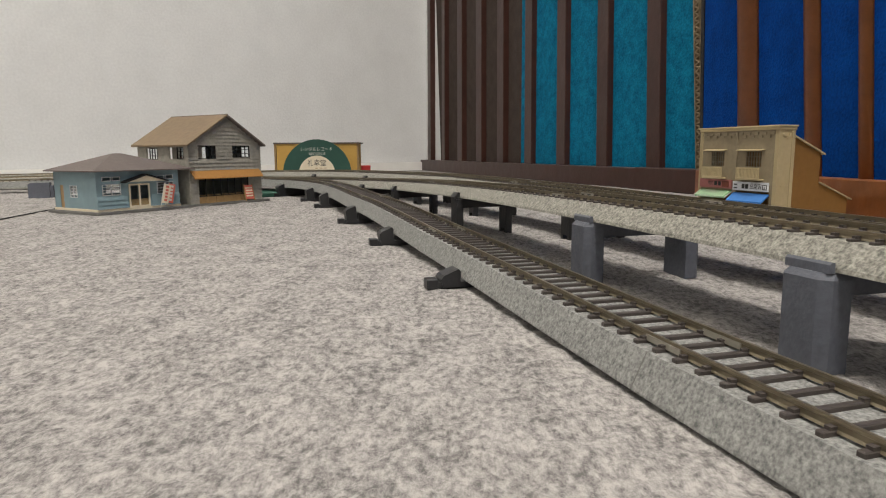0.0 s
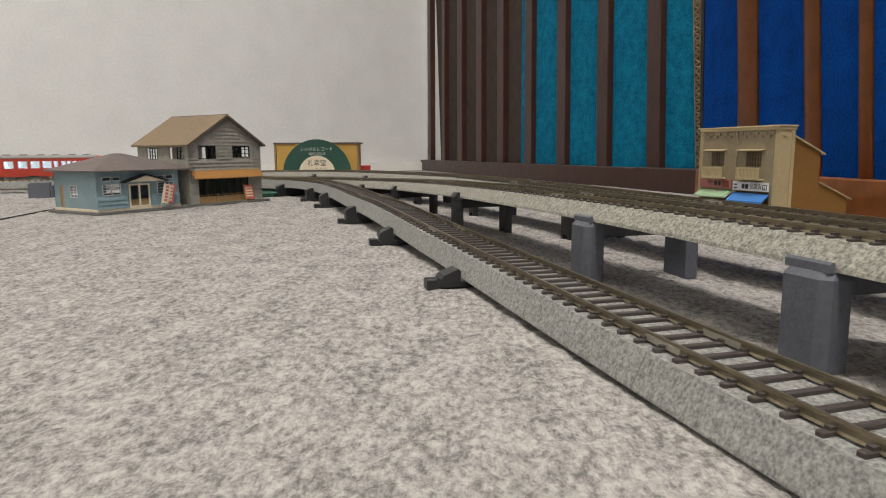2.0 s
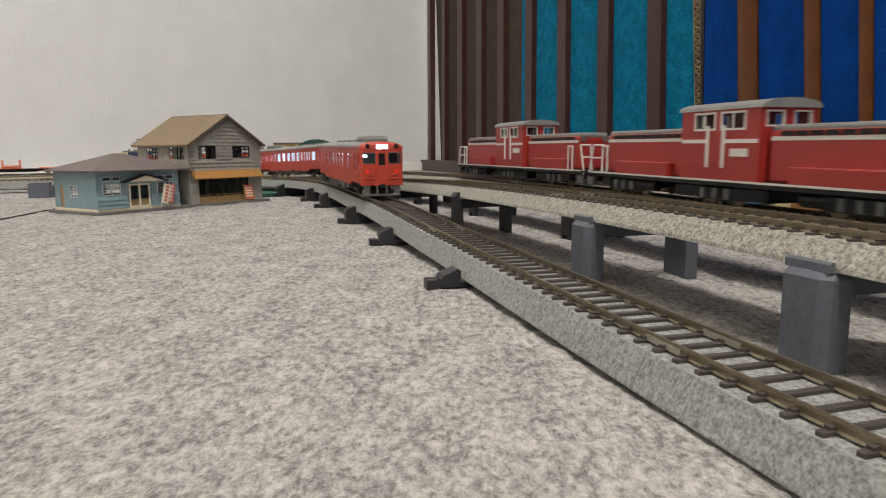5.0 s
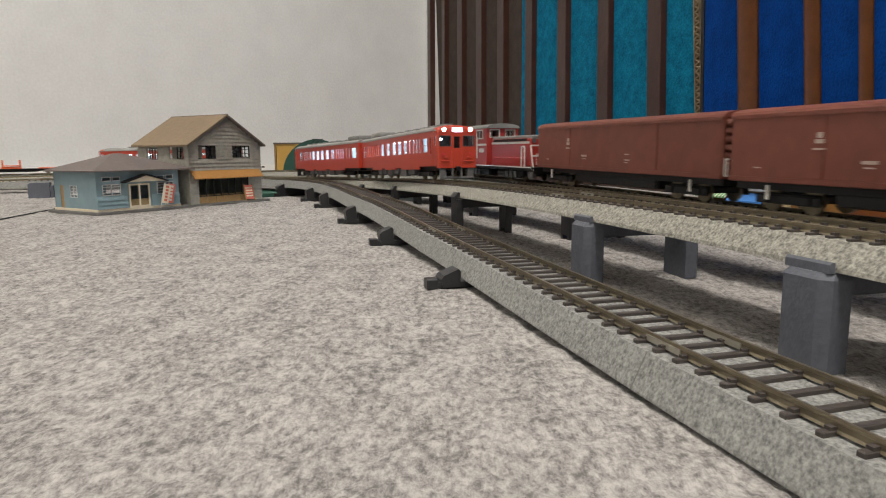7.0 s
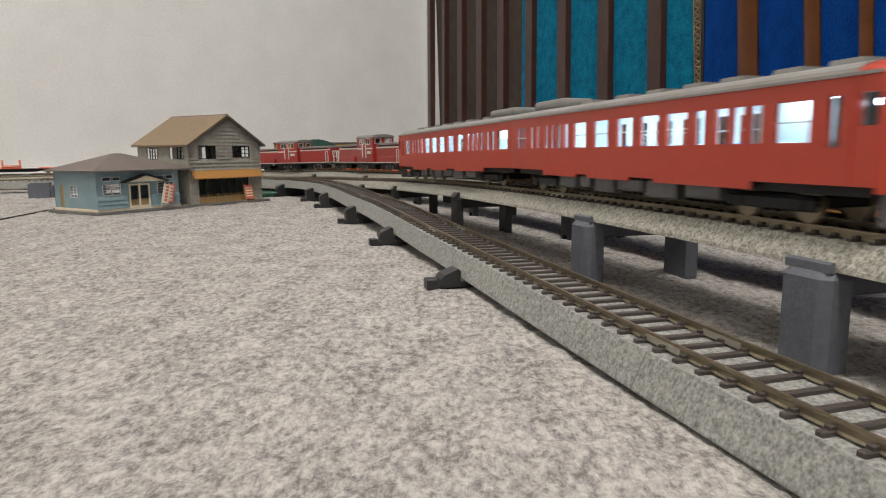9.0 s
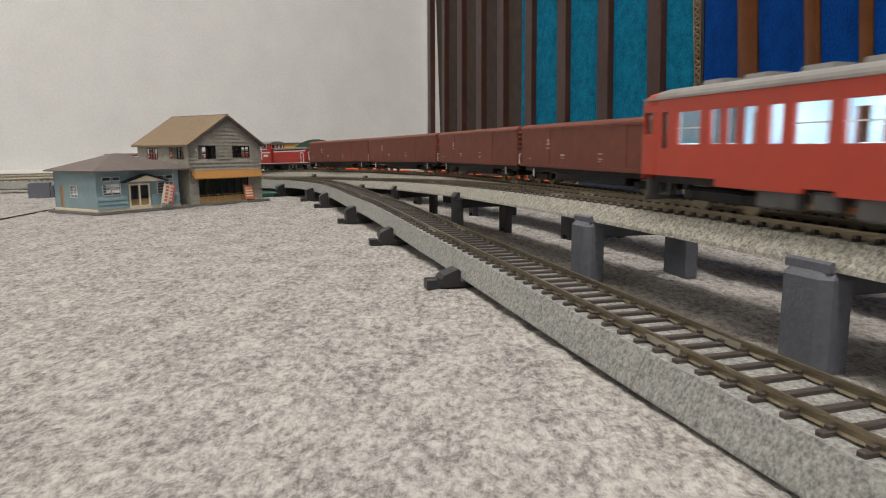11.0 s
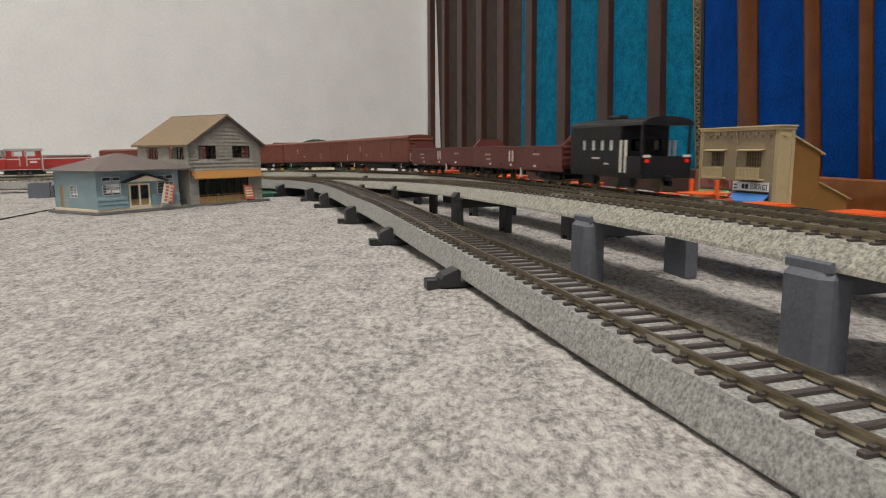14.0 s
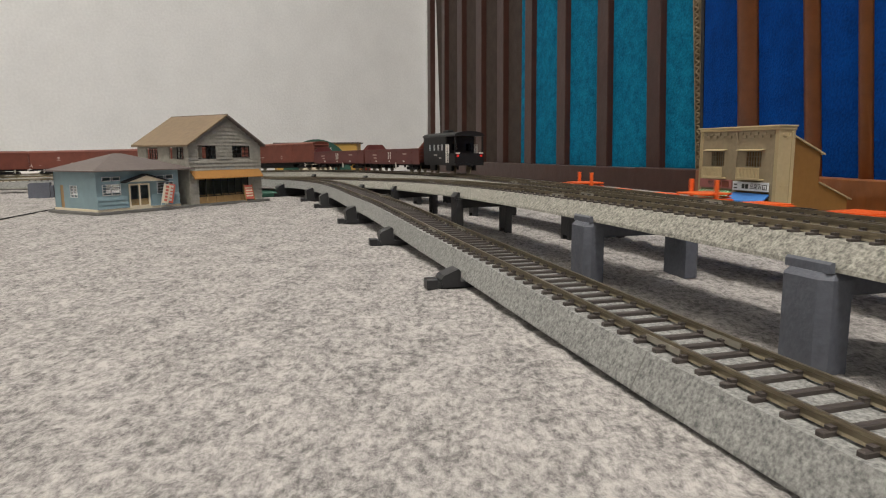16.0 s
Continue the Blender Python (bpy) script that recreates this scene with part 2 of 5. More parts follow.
def sweep(line, s0, s1, section, step=0.008, bm=None):
    """A bar of the given cross section (right, up) along a line."""
    bm = bm or bmesh.new()
    n = max(2, int((s1 - s0) / step) + 1)
    rings = []
    for k in range(n):
        s = s0 + (s1 - s0) * k / (n - 1)
        p, ahead = on(line, s), on(line, s + 0.003) - on(line, s - 0.003)
        right = Vector((ahead.y, -ahead.x, 0)).normalized()
        rings.append([bm.verts.new(p + right * (a * MM) + Vector((0, 0, b * MM))) for a, b in section])
    m = len(section)
    for r, q in zip(rings, rings[1:]):
        for i in range(m):
            bm.faces.new((r[i], r[(i + 1) % m], q[(i + 1) % m], q[i]))
    bm.faces.new(rings[0][::-1])
    bm.faces.new(rings[-1])
    bmesh.ops.recalc_face_normals(bm, faces=bm.faces[:])
    return bm


WIDE_BED = [(-9.9, -7.0), (9.9, -7.0), (9.85, -6.7), (7.5, -1.75), (-7.5, -1.75), (-9.85, -6.7)]
BED = [(-10.4, -5.8), (10.4, -5.8), (10.2, -5.1), (7.2, -1.6), (-7.2, -1.6), (-10.2, -5.1)]
RAIL_L = [(-5.2, -1.4), (-4.5, -1.4), (-4.72, -1.1), (-4.72, -0.5), (-4.62, -0.4), (-4.62, 0), (-5.1, 0), (-5.1, -0.4), (-5.0, -0.5), (-5.0, -1.1)]
RAIL_R = [(-a, b) for a, b in RAIL_L]
PITCH = 0.0039


def track(line, label, s_fine=(0.0, 0.0), bed=BED, before=0.3, after=0.3, joint=0.021, pitch=PITCH):
    """A track along a line, carried straight on past both ends of it; joint: where the first joint of its sections lies."""
    first, length = -before, line[0][-1] + after
    root = tagged(new("model_track"), label, "model railway track", "model tracks")
    part("track_bed", sweep(line, first, length, bed), BALLAST_GREY if bed is WIDE_BED else BALLAST, root, "speckled grey moulded ballast bed")
    for sec in (RAIL_L, RAIL_R):
        part("rail", sweep(line, first, length, sec), RAIL, root, "tarnished metal rail")
    for k in range(0, int(length / 0.124)):
        s = joint + 0.124 * k
        part("bed_joint", sweep(line, s, s + 0.00022, [(a * 1.004, b * 0.997 if b > -5 else b) for a, b in bed], 0.0001), BASE_GREY, root, "dark joint between track sections")
        for sx in (-1, 1):
            part("rail_joiner", sweep(line, s - 0.004, s + 0.004, [(sx * 4.86 + a, b) for a, b in ((-0.45, -1.3), (0.45, -1.3), (0.34, -0.45), (-0.34, -0.45))]), JOINER, root, "grey rail joiner")
    data = None
    verts, faces = [], []
    k = int(first / pitch)
    while (k + 0.5) * pitch < length:
        s = (k + 0.5) * pitch
        p, ahead = on(line, s), (on(line, s + 0.003) - on(line, s - 0.003)).normalized()
        right = Vector((ahead.y, -ahead.x, 0)).normalized()
        up = right.cross(ahead)
        m = Matrix((right, ahead, up)).transposed().to_4x4()
        m.translation = p
        if s_fine[0] < s < s_fine[1]:
            if data is None:
                bm = box(-6.9 * MM, 6.9 * MM, -0.52 * MM, 0.52 * MM, -1.95 * MM, -1.15 * MM, 0.12 * MM)
                for sx in (-4.86, 4.86):
                    box((sx - 1.0) * MM, (sx + 1.0) * MM, -0.42 * MM, 0.42 * MM, -1.2 * MM, -0.78 * MM, 0, bm)
                ob = part("sleeper", bm, SLEEPER, root)
                data = ob.data
            else:
                ob = new("sleeper", data)
                ob.parent = root
            ob.matrix_local = m
        else:
            base = len(verts)
            for sx in (-1, 1):
                for sy in (-1, 1):
                    for z in (-1.95, -1.15):
                        verts.append(tuple(m @ Vector((sx * 6.9 * MM, sy * 0.52 * MM, z * MM))))
            faces += [tuple(base + i for i in f) for f in ((0, 1, 3, 2), (4, 6, 7, 5), (0, 4, 5, 1), (2, 3, 7, 6), (1, 5, 7, 3), (0, 2, 6, 4))]
        k += 1
    if verts:
        mesh = bpy.data.meshes.new("far_sleepers")
        mesh.from_pydata(verts, [], faces)
        mesh.materials.append(SLEEPER)
        ob = tagged(new("far_sleepers", mesh), kind="stuff")
        ob.parent = root
    return root


track(near_line, "single model track climbing from the carpet on low black piers", (0.05, 1.0), WIDE_BED, 0.45, 1.2, 0.0405, 0.00462)
track(middle_line, "elevated model track on tall piers beside the freight track", (0.08, 0.9), BED, 0.65, 0.45)
track(freight_line, "elevated model track used by the freight train", (0.1, 0.7), BED, 1.05, 0.4)
track(back_line, "model track on the carpet behind the elevated tracks", before=0.35, after=1.05)

# ---- the room ----
tagged(link("floor", box(-2.8, 1.0, -1.8, 1.6, -0.02, -0.0004), CARPET), "mottled light and dark grey carpet", "carpet", kind="structure")


def carpet_pile(x0, x1, y0, y1, step):
    """The tufted top of the carpet: a fine sheet of low, uneven tufts."""
    rng = np.random.default_rng(4)
    nx, ny = int((x1 - x0) / step), int((y1 - y0) / step)

    def blur(a, n):
        for k in range(n):
            a = (a + np.roll(a, 1, 0) + np.roll(a, -1, 0) + np.roll(a, 1, 1) + np.roll(a, -1, 1)) / 5
        return a / a.std()

    tufts = blur(rng.standard_normal((ny, nx)), 1) * 0.17 + blur(rng.standard_normal((ny, nx)), 6) * 0.18
    gx, gy = np.meshgrid(x0 + step * np.arange(nx), y0 + step * np.arange(ny))
    jitter = rng.uniform(-0.3, 0.3, (2, ny, nx)) * step
    co = np.stack([gx + jitter[0], gy + jitter[1], np.clip(tufts, -0.35, 0.5) * 0.001], 2).reshape(-1, 3)
    i = (np.arange(ny - 1)[:, None] * nx + np.arange(nx - 1)[None, :]).reshape(-1)
    quads = np.stack([i, i + 1, i + nx + 1, i + nx], 1)
    mesh = bpy.data.meshes.new("carpet_pile")
    mesh.vertices.add(len(co))
    mesh.vertices.foreach_set("co", co.ravel())
    mesh.loops.add(quads.size)
    mesh.loops.foreach_set("vertex_index", quads.ravel())
    mesh.polygons.add(len(quads))
    mesh.polygons.foreach_set("loop_start", np.arange(0, quads.size, 4))
    mesh.update(calc_edges=True)
    mesh.materials.append(CARPET)
    mesh.polygons.foreach_set("use_smooth", np.ones(len(quads), bool))
    return tagged(new("carpet_pile", mesh), "mottled grey tufted carpet pile", "carpet", kind="structure")


carpet_pile(-0.75, 0.3, 0.0, 0.8, 0.0014)


def wall(name, a, b, z0, z1, thick, mat, label, category="wall"):
    a, b = Vector(a), Vector(b)
    d = b - a
    ob = link(name, box(0, d.length, 0, thick, z0, z1), mat)
    ob.matrix_world = Matrix.Translation((a.x, a.y, 0)) @ Matrix.Rotation(math.atan2(d.y, d.x), 4, "Z")
    return tagged(ob, label, category, kind="structure")


wall("wall_back", (-1.47, 0.1113), (-0.028, 1.197), 0, 2.4, 0.1, WALLPAPER, "pale grey wall with fine embossed wallpaper")
wall("baseboard", (-1.462, 0.107), (-0.026, 1.188), 0, 0.0142, 0.006, WHITE, "low white baseboard strip along the wall", "baseboard")
wall("wall_side", (-0.028, 1.197), (0.55, -0.5232), 0, 2.4, 0.1, WALLPAPER, "pale wall behind the slatted panels")
wall("wall_rear", (0.62, -1.5), (-2.5, -1.5), 0, 2.4, 0.1, WALLPAPER, "plain pale wall behind the camera")
wall("wall_far_side", (-2.5, -1.5), (-1.47, 0.1113), 0, 2.4, 0.1, WALLPAPER, "plain pale wall closing the room")
wall("wall_corner", (0.55, -0.5232), (0.62, -1.5), 0, 2.4, 0.1, WALLPAPER, "plain pale wall beside the panels")
tagged(link("ceiling", box(-2.8, 1.0, -1.8, 1.6, 2.4, 2.45), WHITE), "plain white ceiling", "ceiling", kind="structure")

# ---- slatted felt panels along the side wall; x runs along it towards the camera, y into it ----
PANEL_FRAME = Matrix.Translation((-0.028, 1.197, 0)) @ Matrix.Rotation(math.atan2(-0.9479, 0.3185), 4, "Z")
HIGH = 575


def panel_thing(name, label, category):
    ob = tagged(new(name), label, category, "slatted panels")
    ob.matrix_world = PANEL_FRAME
    return ob


def leaning(bm, lean):
    """Slopes an upright piece along the panel, from its foot."""
    for v in bm.verts:
        v.co.x += lean * (v.co.z - 20)
    return bm


lattice = panel_thing("slatted_panel", "dark brown lattice screen backed with brown and teal felt", "screen")
for u0, u1, lean in ((34, 50.6, 0.014), (110, 124.6, 0.012), (184.4, 205, 0.002), (262.2, 283, -0.008), (337, 357.4, -0.012), (419.5, 437.7, -0.012), (499, 517.5, -0.023), (579.5, 598, -0.033), (659, 677, -0.05)):
    mm("slat", leaning(box(u0, u1, -8.6, 0, 18, HIGH, 0.6), lean), DARKWOOD, lattice)
mm("bottom_rail", box(-4, 650, -13, 2, 0, 18.3, 0.8), DARKWOOD, lattice, "dark brown bottom rail")
mm("rail_end", box(650.5, 737, -14.6, 2, 0, 18.9, 0.8), DARKWOOD, lattice)
mm("rail_block", box(-26, -4.5, -14.6, 2, 0, 19.2, 1.2), DARKWOOD, lattice, "end block of the bottom rail")
mm("brown_felt", prism([(84, 18), (397, 18), (394, HIGH), (40, HIGH)], "y", -1.2, 1.2), FELT_BROWN, lattice, "grey-brown felt backing")
mm("teal_felt", prism([(397.5, 18), (717, 18), (664, HIGH), (394.5, HIGH)], "y", -2.4, 1.2), FELT_TEAL, lattice, "teal felt backing")
edge = bmesh.new()
for k in range(112):
    z = 18 + k * 4.95
    prism([(717.5, z), (719.6, z + 0.5), (722.6, z + 2.5), (720.6, z + 4.6), (717.5, z + 4.9), (718, z + 4.4), (721.2, z + 2.5), (718, z + 0.9)], "y", -4.3, 0.4, edge)
cardboard = panel_thing("cardboard_sheet", "torn corrugated cardboard edge beside the teal felt", "cardboard")
mm("fluting", leaning(edge, -0.095), CARDBOARD, cardboard)
mm("liner", leaning(box(716.8, 717.5, -4.6, 1, 18, HIGH), -0.095), CARDBOARD, cardboard)
mm("second_liner", leaning(box(722.6, 723.1, -4.4, 1, 18, HIGH), -0.095), CARDBOARD, cardboard)
blue = tagged(new("padded_panel"), "blue felt panel with rounded reddish-brown ribs", "screen", "slatted panels")
# x runs from behind the corner shop towards the camera, y into the wall
blue.matrix_world = Matrix.Translation((0.1935, 0.492, 0)) @ Matrix.Rotation(math.atan2(-0.24, 0.026), 4, "Z")
mm("blue_felt", leaning(box(-3, 510, 0, 7, 18, HIGH), -0.065), FELT_BLUE, blue, "deep blue felt backing")
mm("dark_edge", leaning(box(-7.4, -3.2, 0, 7, 10, HIGH), -0.08), DULL_BLACK, blue, "black edge strip")
mm("bottom_rail", box(-4, 510, -5, 8, 0, 18.8, 0.8), TAN_POST, blue, "reddish-brown bottom rail")
for u, r, lean in ((59.5, 10.6, -0.115), (122.8, 6.6, -0.125), (162.4, 4.8, -0.115), (196, 5, -0.11), (238, 5.4, -0.11), (282, 5.4, -0.11), (328, 5.4, -0.11)):
    bm = prism([(u + r * math.cos(a), -0.55 * r * math.sin(a)) for a in np.linspace(0, math.pi, 15)], "z", 18.5, HIGH)
    mm("rib", leaning(bm, lean), TAN_POST, blue, "rounded reddish-brown rib", smooth=True)

# ---- piers under the tracks ----


def at(line, s):
    p, d = on(line, s), on(line, s + 0.004) - on(line, s - 0.004)
    m = Matrix.Rotation(math.atan2(d.y, d.x) - math.pi / 2, 4, "Z")
    m.translation = (p.x, p.y, 0)
    return m, p.z * 1000 - (7.0 if line is near_line else 5.8)


def low_pier(line, s):
    """A small black gradient pier that clips round the track bed."""
    m, h = at(line, s)
    ob = tagged(new("track_pier"), "small black plastic gradient pier clipped under the track", "track pier", "black track piers")
    ob.matrix_world = m
    mm("foot", box(-16.6, 12.0, -2.6, 2.6, 0, max(min(h, 2.0), 1.2), 0.3), BLACK, ob)
    mm("column", box(-10.2, 9.4, -2.3, 2.3, 0, max(h - 0.2, 1.0), 0.3), BLACK, ob)
    for sx in (-1, 1):
        mm("clip", prism([(sx * 10.6, 0.6), (sx * 15.4, 0.6), (sx * 16.0, h + 0.4), (sx * 15.2, h + 1.4), (sx * 11.4, h + 2.9), (sx * 10.9, h + 2.2), (sx * 11.0, h + 0.2)], "y", -3.0, 2.6), BLACK, ob)
    mm("lug", box(-19.4, -16.4, -2.4, 1.4, 0, 2.6, 0.25), BLACK, ob)
    return ob


def black_pier(line, s):
    """A tall black pier: two channel-shaped legs, a crossbeam and two clips."""
    m, h = at(line, s)
    ob = tagged(new("track_pier"), "tall black plastic pier holding up the elevated track", "track pier", "tall track piers")
    ob.matrix_world = m
    for sx in (-1, 1):
        mm("leg", pierced(-3.3, 3.3, 0, h - 0.5, [(-1.6, 1.8, 0, 1.8)], min(sx * 9.4, sx * 12.2), max(sx * 9.4, sx * 12.2), "y"), BLACK, ob)
        mm("clip", prism([(sx * 9.8, h - 0.6), (sx * 12.6, h - 0.6), (sx * 12.8, h + 0.4), (sx * 11.4, h + 2.4), (sx * 10.4, h + 2.2), (sx * 10.7, h + 0.2)], "y", -2.4, 2.4), BLACK, ob)
    mm("crossbeam", box(-9.6, 9.6, -2.2, 2.2, h - 4.0, h - 0.05, 0.3), BLACK, ob)
    return ob


def grey_pier(line, s, deep=9.6):
    """A grey printed pier: two chamfered legs under ledges, and a crossbeam."""
    m, h = at(line, s)
    ob = tagged(new("track_pier"), "grey printed square pier holding up the elevated track", "track pier", "grey track piers")
    ob.matrix_world = m
    d = deep / 2
    for sx in (-1, 1):
        c = 1.5
        x0, x1 = (-7.6, -12.6) if sx < 0 else (16.6, 21.4)
        out = [(x0, -d), (x1 - sx * c, -d), (x1, -d + c), (x1, d - c), (x1 - sx * c, d), (x0, d)]
        mm("leg", prism(out, "z", 0, h - 1.2), GREY, ob)
        bm = prism(out, "z", h - 1.2, h - 0.2)
        for v in bm.verts:
            if v.co.z > h - 0.7:
                v.co.x -= sx * 0.9 if abs(v.co.x - x0) > 1 else 0
                v.co.y *= 0.9
        mm("ledge", bm, GREY, ob, "bevelled grey ledge")
        if sx > 0:
            continue
        mm("clip", prism([(sx * 10.5, h - 0.2), (sx * 11.5, h - 0.2), (sx * 11.5, h + 1.1), (sx * 11.1, h + 1.5), (sx * 10.6, h + 1.4)], "y", -d * 0.9, d * 0.9), GREY, ob)
    mm("crossbeam", box(-9.2, 17.5, -d + 2, d - 2, h - 4.2, h - 0.05, 0.3), GREY, ob)
    return ob


for s in (0.2436, 0.3234, 0.401, 0.4946, 0.551, 0.618, 0.693, 0.7875, 0.9975):
    low_pier(near_line, s)
for s in (0.083, 0.1685, 0.2415):
    grey_pier(middle_line, s)
for s in (0.346, 0.4394, 0.5, 0.56):
    black_pier(middle_line, s)
for s in (0.3305, 0.43, 0.52, 0.61, 0.71, 0.82, 0.93):
    black_pier(freight_line, s)
for s in (-0.06, -0.2, -0.34, -0.48):
    black_pier(middle_line, s)
for s in (-0.04, -0.2, -0.36, -0.52, -0.68, -0.84, -1.0):
    black_pier(freight_line, s)
for s in (0.895, 1.012):
    grey_pier(near_line, s, 18.0)

# ---- model buildings ----


def window(parent, u0, u1, z0, z1, y, cols, rows, mat, axis="x", out=-1, bar=0.35, pane=True):
    """A window in an opening: frame with glazing bars, and a pane behind."""
    bm = bmesh.new()
    t0, t1 = sorted((y, y + 0.7 * out))
    spans = [(u0, u0 + bar, z0, z1), (u1 - bar, u1, z0, z1), (u0, u1, z0, z0 + bar), (u0, u1, z1 - bar, z1)]
    for k in range(1, cols):
        c = u0 + (u1 - u0) * k / cols
        spans.append((c - bar / 2, c + bar / 2, z0, z1))
    for k in range(1, rows):
        c = z0 + (z1 - z0) * k / rows
        spans.append((u0, u1, c - bar / 2, c + bar / 2))
    def piece(n, a, b, c, d, into_bm=None):
        e = 0.006 * n
        return box(a, b, t0 + e, t1 - e, c, d, 0, into_bm) if axis == "x" else box(t0 + e, t1 - e, a, b, c, d, 0, into_bm)

    for n, span in enumerate(spans[:4]):
        piece(n, *span, bm)
    ob = mm("window", bm, mat, parent)
    for n, span in enumerate(spans[4:]):
        mm("glazing_bar", piece(n + 4, *span), mat, ob)
    if pane:
        ym = (t0 + t1) / 2
        bm = box(u0, u1, ym - 0.06, ym + 0.06, z0, z1) if axis == "x" else box(ym - 0.06, ym + 0.06, u0, u1, z0, z1)
        p = mm("pane", bm, GLASS, ob)
        p.visible_shadow = False
    return ob


def boards(u0, u1, z0, z1, holes, y, parent, mat, pitch=2.3, depth=0.75):
    """Overlapping weatherboards on a wall, each a piece of its own, kept clear of the openings."""
    z = z0
    while z < z1 - 0.3:
        top = min(z + pitch, z1)
        start = None
        cuts = sorted({u0, u1, *(c for h in holes for c in h[:2] if u0 < c < u1)})
        for a, b in zip(cuts, cuts[1:]):
            mid = (a + b) / 2
            if any(h[0] < mid < h[1] and h[2] < top - 0.4 and h[3] > z + 0.4 for h in holes):
                continue
            mm("board", prism([(y, z), (y - depth, z), (y - 0.08, top), (y, top)], "x", a, b), mat, parent)
        z += pitch


TOWN = Matrix.Translation((-0.1887, 0.3594, 0)) @ Matrix.Rotation(math.radians(58.12), 4, "Z")


def building(name, label, frame_m=TOWN):
    ob = tagged(new(name), label, "model building", "model buildings")
    ob.matrix_world = frame_m
    return ob


def station():
    """x along the street front, y away from it."""
    st = building("model_station", "pale blue single-storey model station with a hipped brown roof")
    W, D, H0 = 53.5, 43, 23.6
    mm("base_plate", box(-1.5, 57, -2.5, 46, 0, 1.6, 0.2), BASE_GREY, st, "dark grey base plate")
    mm("plinth", box(1.2, W + 0.6, 0.6, D + 0.6, 1.6, 3.0, 0.1), CREAM_SIGN, st, "cream plinth")
    front = [(4.8, 15.6, 10.4, 16.6), (4.8, 10, 18.3, 20.7), (10.8, 15.6, 18.3, 20.7), (20.5, 33.6, 3, 16.3), (38.6, 49.6, 9.6, 16.6), (38.6, 43.6, 18.3, 20.7), (44.4, 49.6, 18.3, 20.7)]
    wall_f = mm("front_wall", pierced(1.5, W, 3, H0, front, 1, 2, "x"), STATION_BLUE, st)
    boards(1.5, W, 3, 10.2, [(19.5, 34.6, 0, 30)], 1, wall_f, STATION_BLUE)
    side = [(19.5, 26.5, 9, 15.8), (33.5, 37, 3, 15.8)]
    mm("side_wall", pierced(2, D, 3, H0, side, 1.5, 2.5, "y"), STATION_BLUE, st)
    mm("side_wall", pierced(2, D, 3, H0, [(12, 22, 9, 16)], W - 1, W, "y"), STATION_BLUE, st)
    mm("back_wall", pierced(1.5, W, 3, H0, [(8, 20, 9, 16), (32, 44, 9, 16)], D - 1, D, "x"), STATION_BLUE, st)
    for u0, u1, z0, z1 in front[:3] + front[4:]:
        window(st, u0, u1, z0, z1, 1.2, 2 if z1 < 18 else 1, 4 if z1 < 18 else 1, PALE)
    window(st, 19.5, 26.5, 9, 15.8, 1.9, 2, 4, PALE, "y")
    mm("side_door", box(1.7, 2.3, 33.5, 37, 3, 15.8), TANWOOD, st, "tan side door")
    door = window(st, 20.5, 33.6, 3, 16.3, 1.2, 2, 1, CREAM_SIGN, bar=0.9)
    door.name = "entrance_door"
    for a in (21.3, 27.5):
        mm("door_panel", box(a, a + 5.2, 1.1, 1.6, 3.6, 7.6), TANWOOD, door, "tan lower door panel")
    porch = mm("porch_gable", prism([(17.5, 17.6), (29.7, 20.9), (41.8, 17.6)], "y", -2.8, 1), CREAM_SIGN, st, "cream entrance gable")
    for sx in (-1, 1):
        mm("porch_roof", prism([(29.7, 21.9), (29.7, 21.1), (29.7 + sx * 13.8, 17.0), (29.7 + sx * 13.9, 17.8)], "y", -3.6, 1), DULL_BLACK, porch, "dark porch roof edge")
    bm = bmesh.new()
    e0 = [bm.verts.new(c) for c in ((-2.5, -3.5, H0), (W + 9, -3.5, H0), (W + 9, D + 3, H0), (-2.5, D + 3, H0))]
    e1 = [bm.verts.new((v.co.x, v.co.y, H0 + 0.7)) for v in e0]
    r0, r1 = bm.verts.new((25.5, 22, H0 + 10)), bm.verts.new((31, 22, H0 + 10))
    bm.faces.new(e0[::-1])
    for k in range(4):
        bm.faces.new((e0[k], e0[(k + 1) % 4], e1[(k + 1) % 4], e1[k]))
    bm.faces.new((e1[0], e1[1], r1, r0))
    bm.faces.new((e1[1], e1[2], r1))
    bm.faces.new((e1[2], e1[3], r0, r1))
    bm.faces.new((e1[3], e1[0], r0))
    bmesh.ops.recalc_face_normals(bm, faces=bm.faces[:])
    mm("hipped_roof", bm, TILE_BROWN, st, "brown-grey hipped roof")
    return st


def banner(x, y, mat, tilt):
    ob = tagged(new("banner"), "red and white shop banner on a thin pole", "banner", "shop banners")
    ob.matrix_world = TOWN @ pose(x * MM, y * MM, 1.6 * MM, 0, tilt, 0)
    mm("pole", rod((0, 0, 0), (0, 0, 15), 0.25), LOCO_WHITE, ob)
    mm("cloth", box(0.2, 4.6, -0.12, 0.12, 3.2, 14.6), mat, ob)
    for k in range(5):
        mm("lettering_bar", box(1.5, 3.4, -0.2, -0.13, 4.4 + 2 * k, 5.7 + 2 * k), LOCO_WHITE if mat is SALMON else SALMON, ob)
    return ob


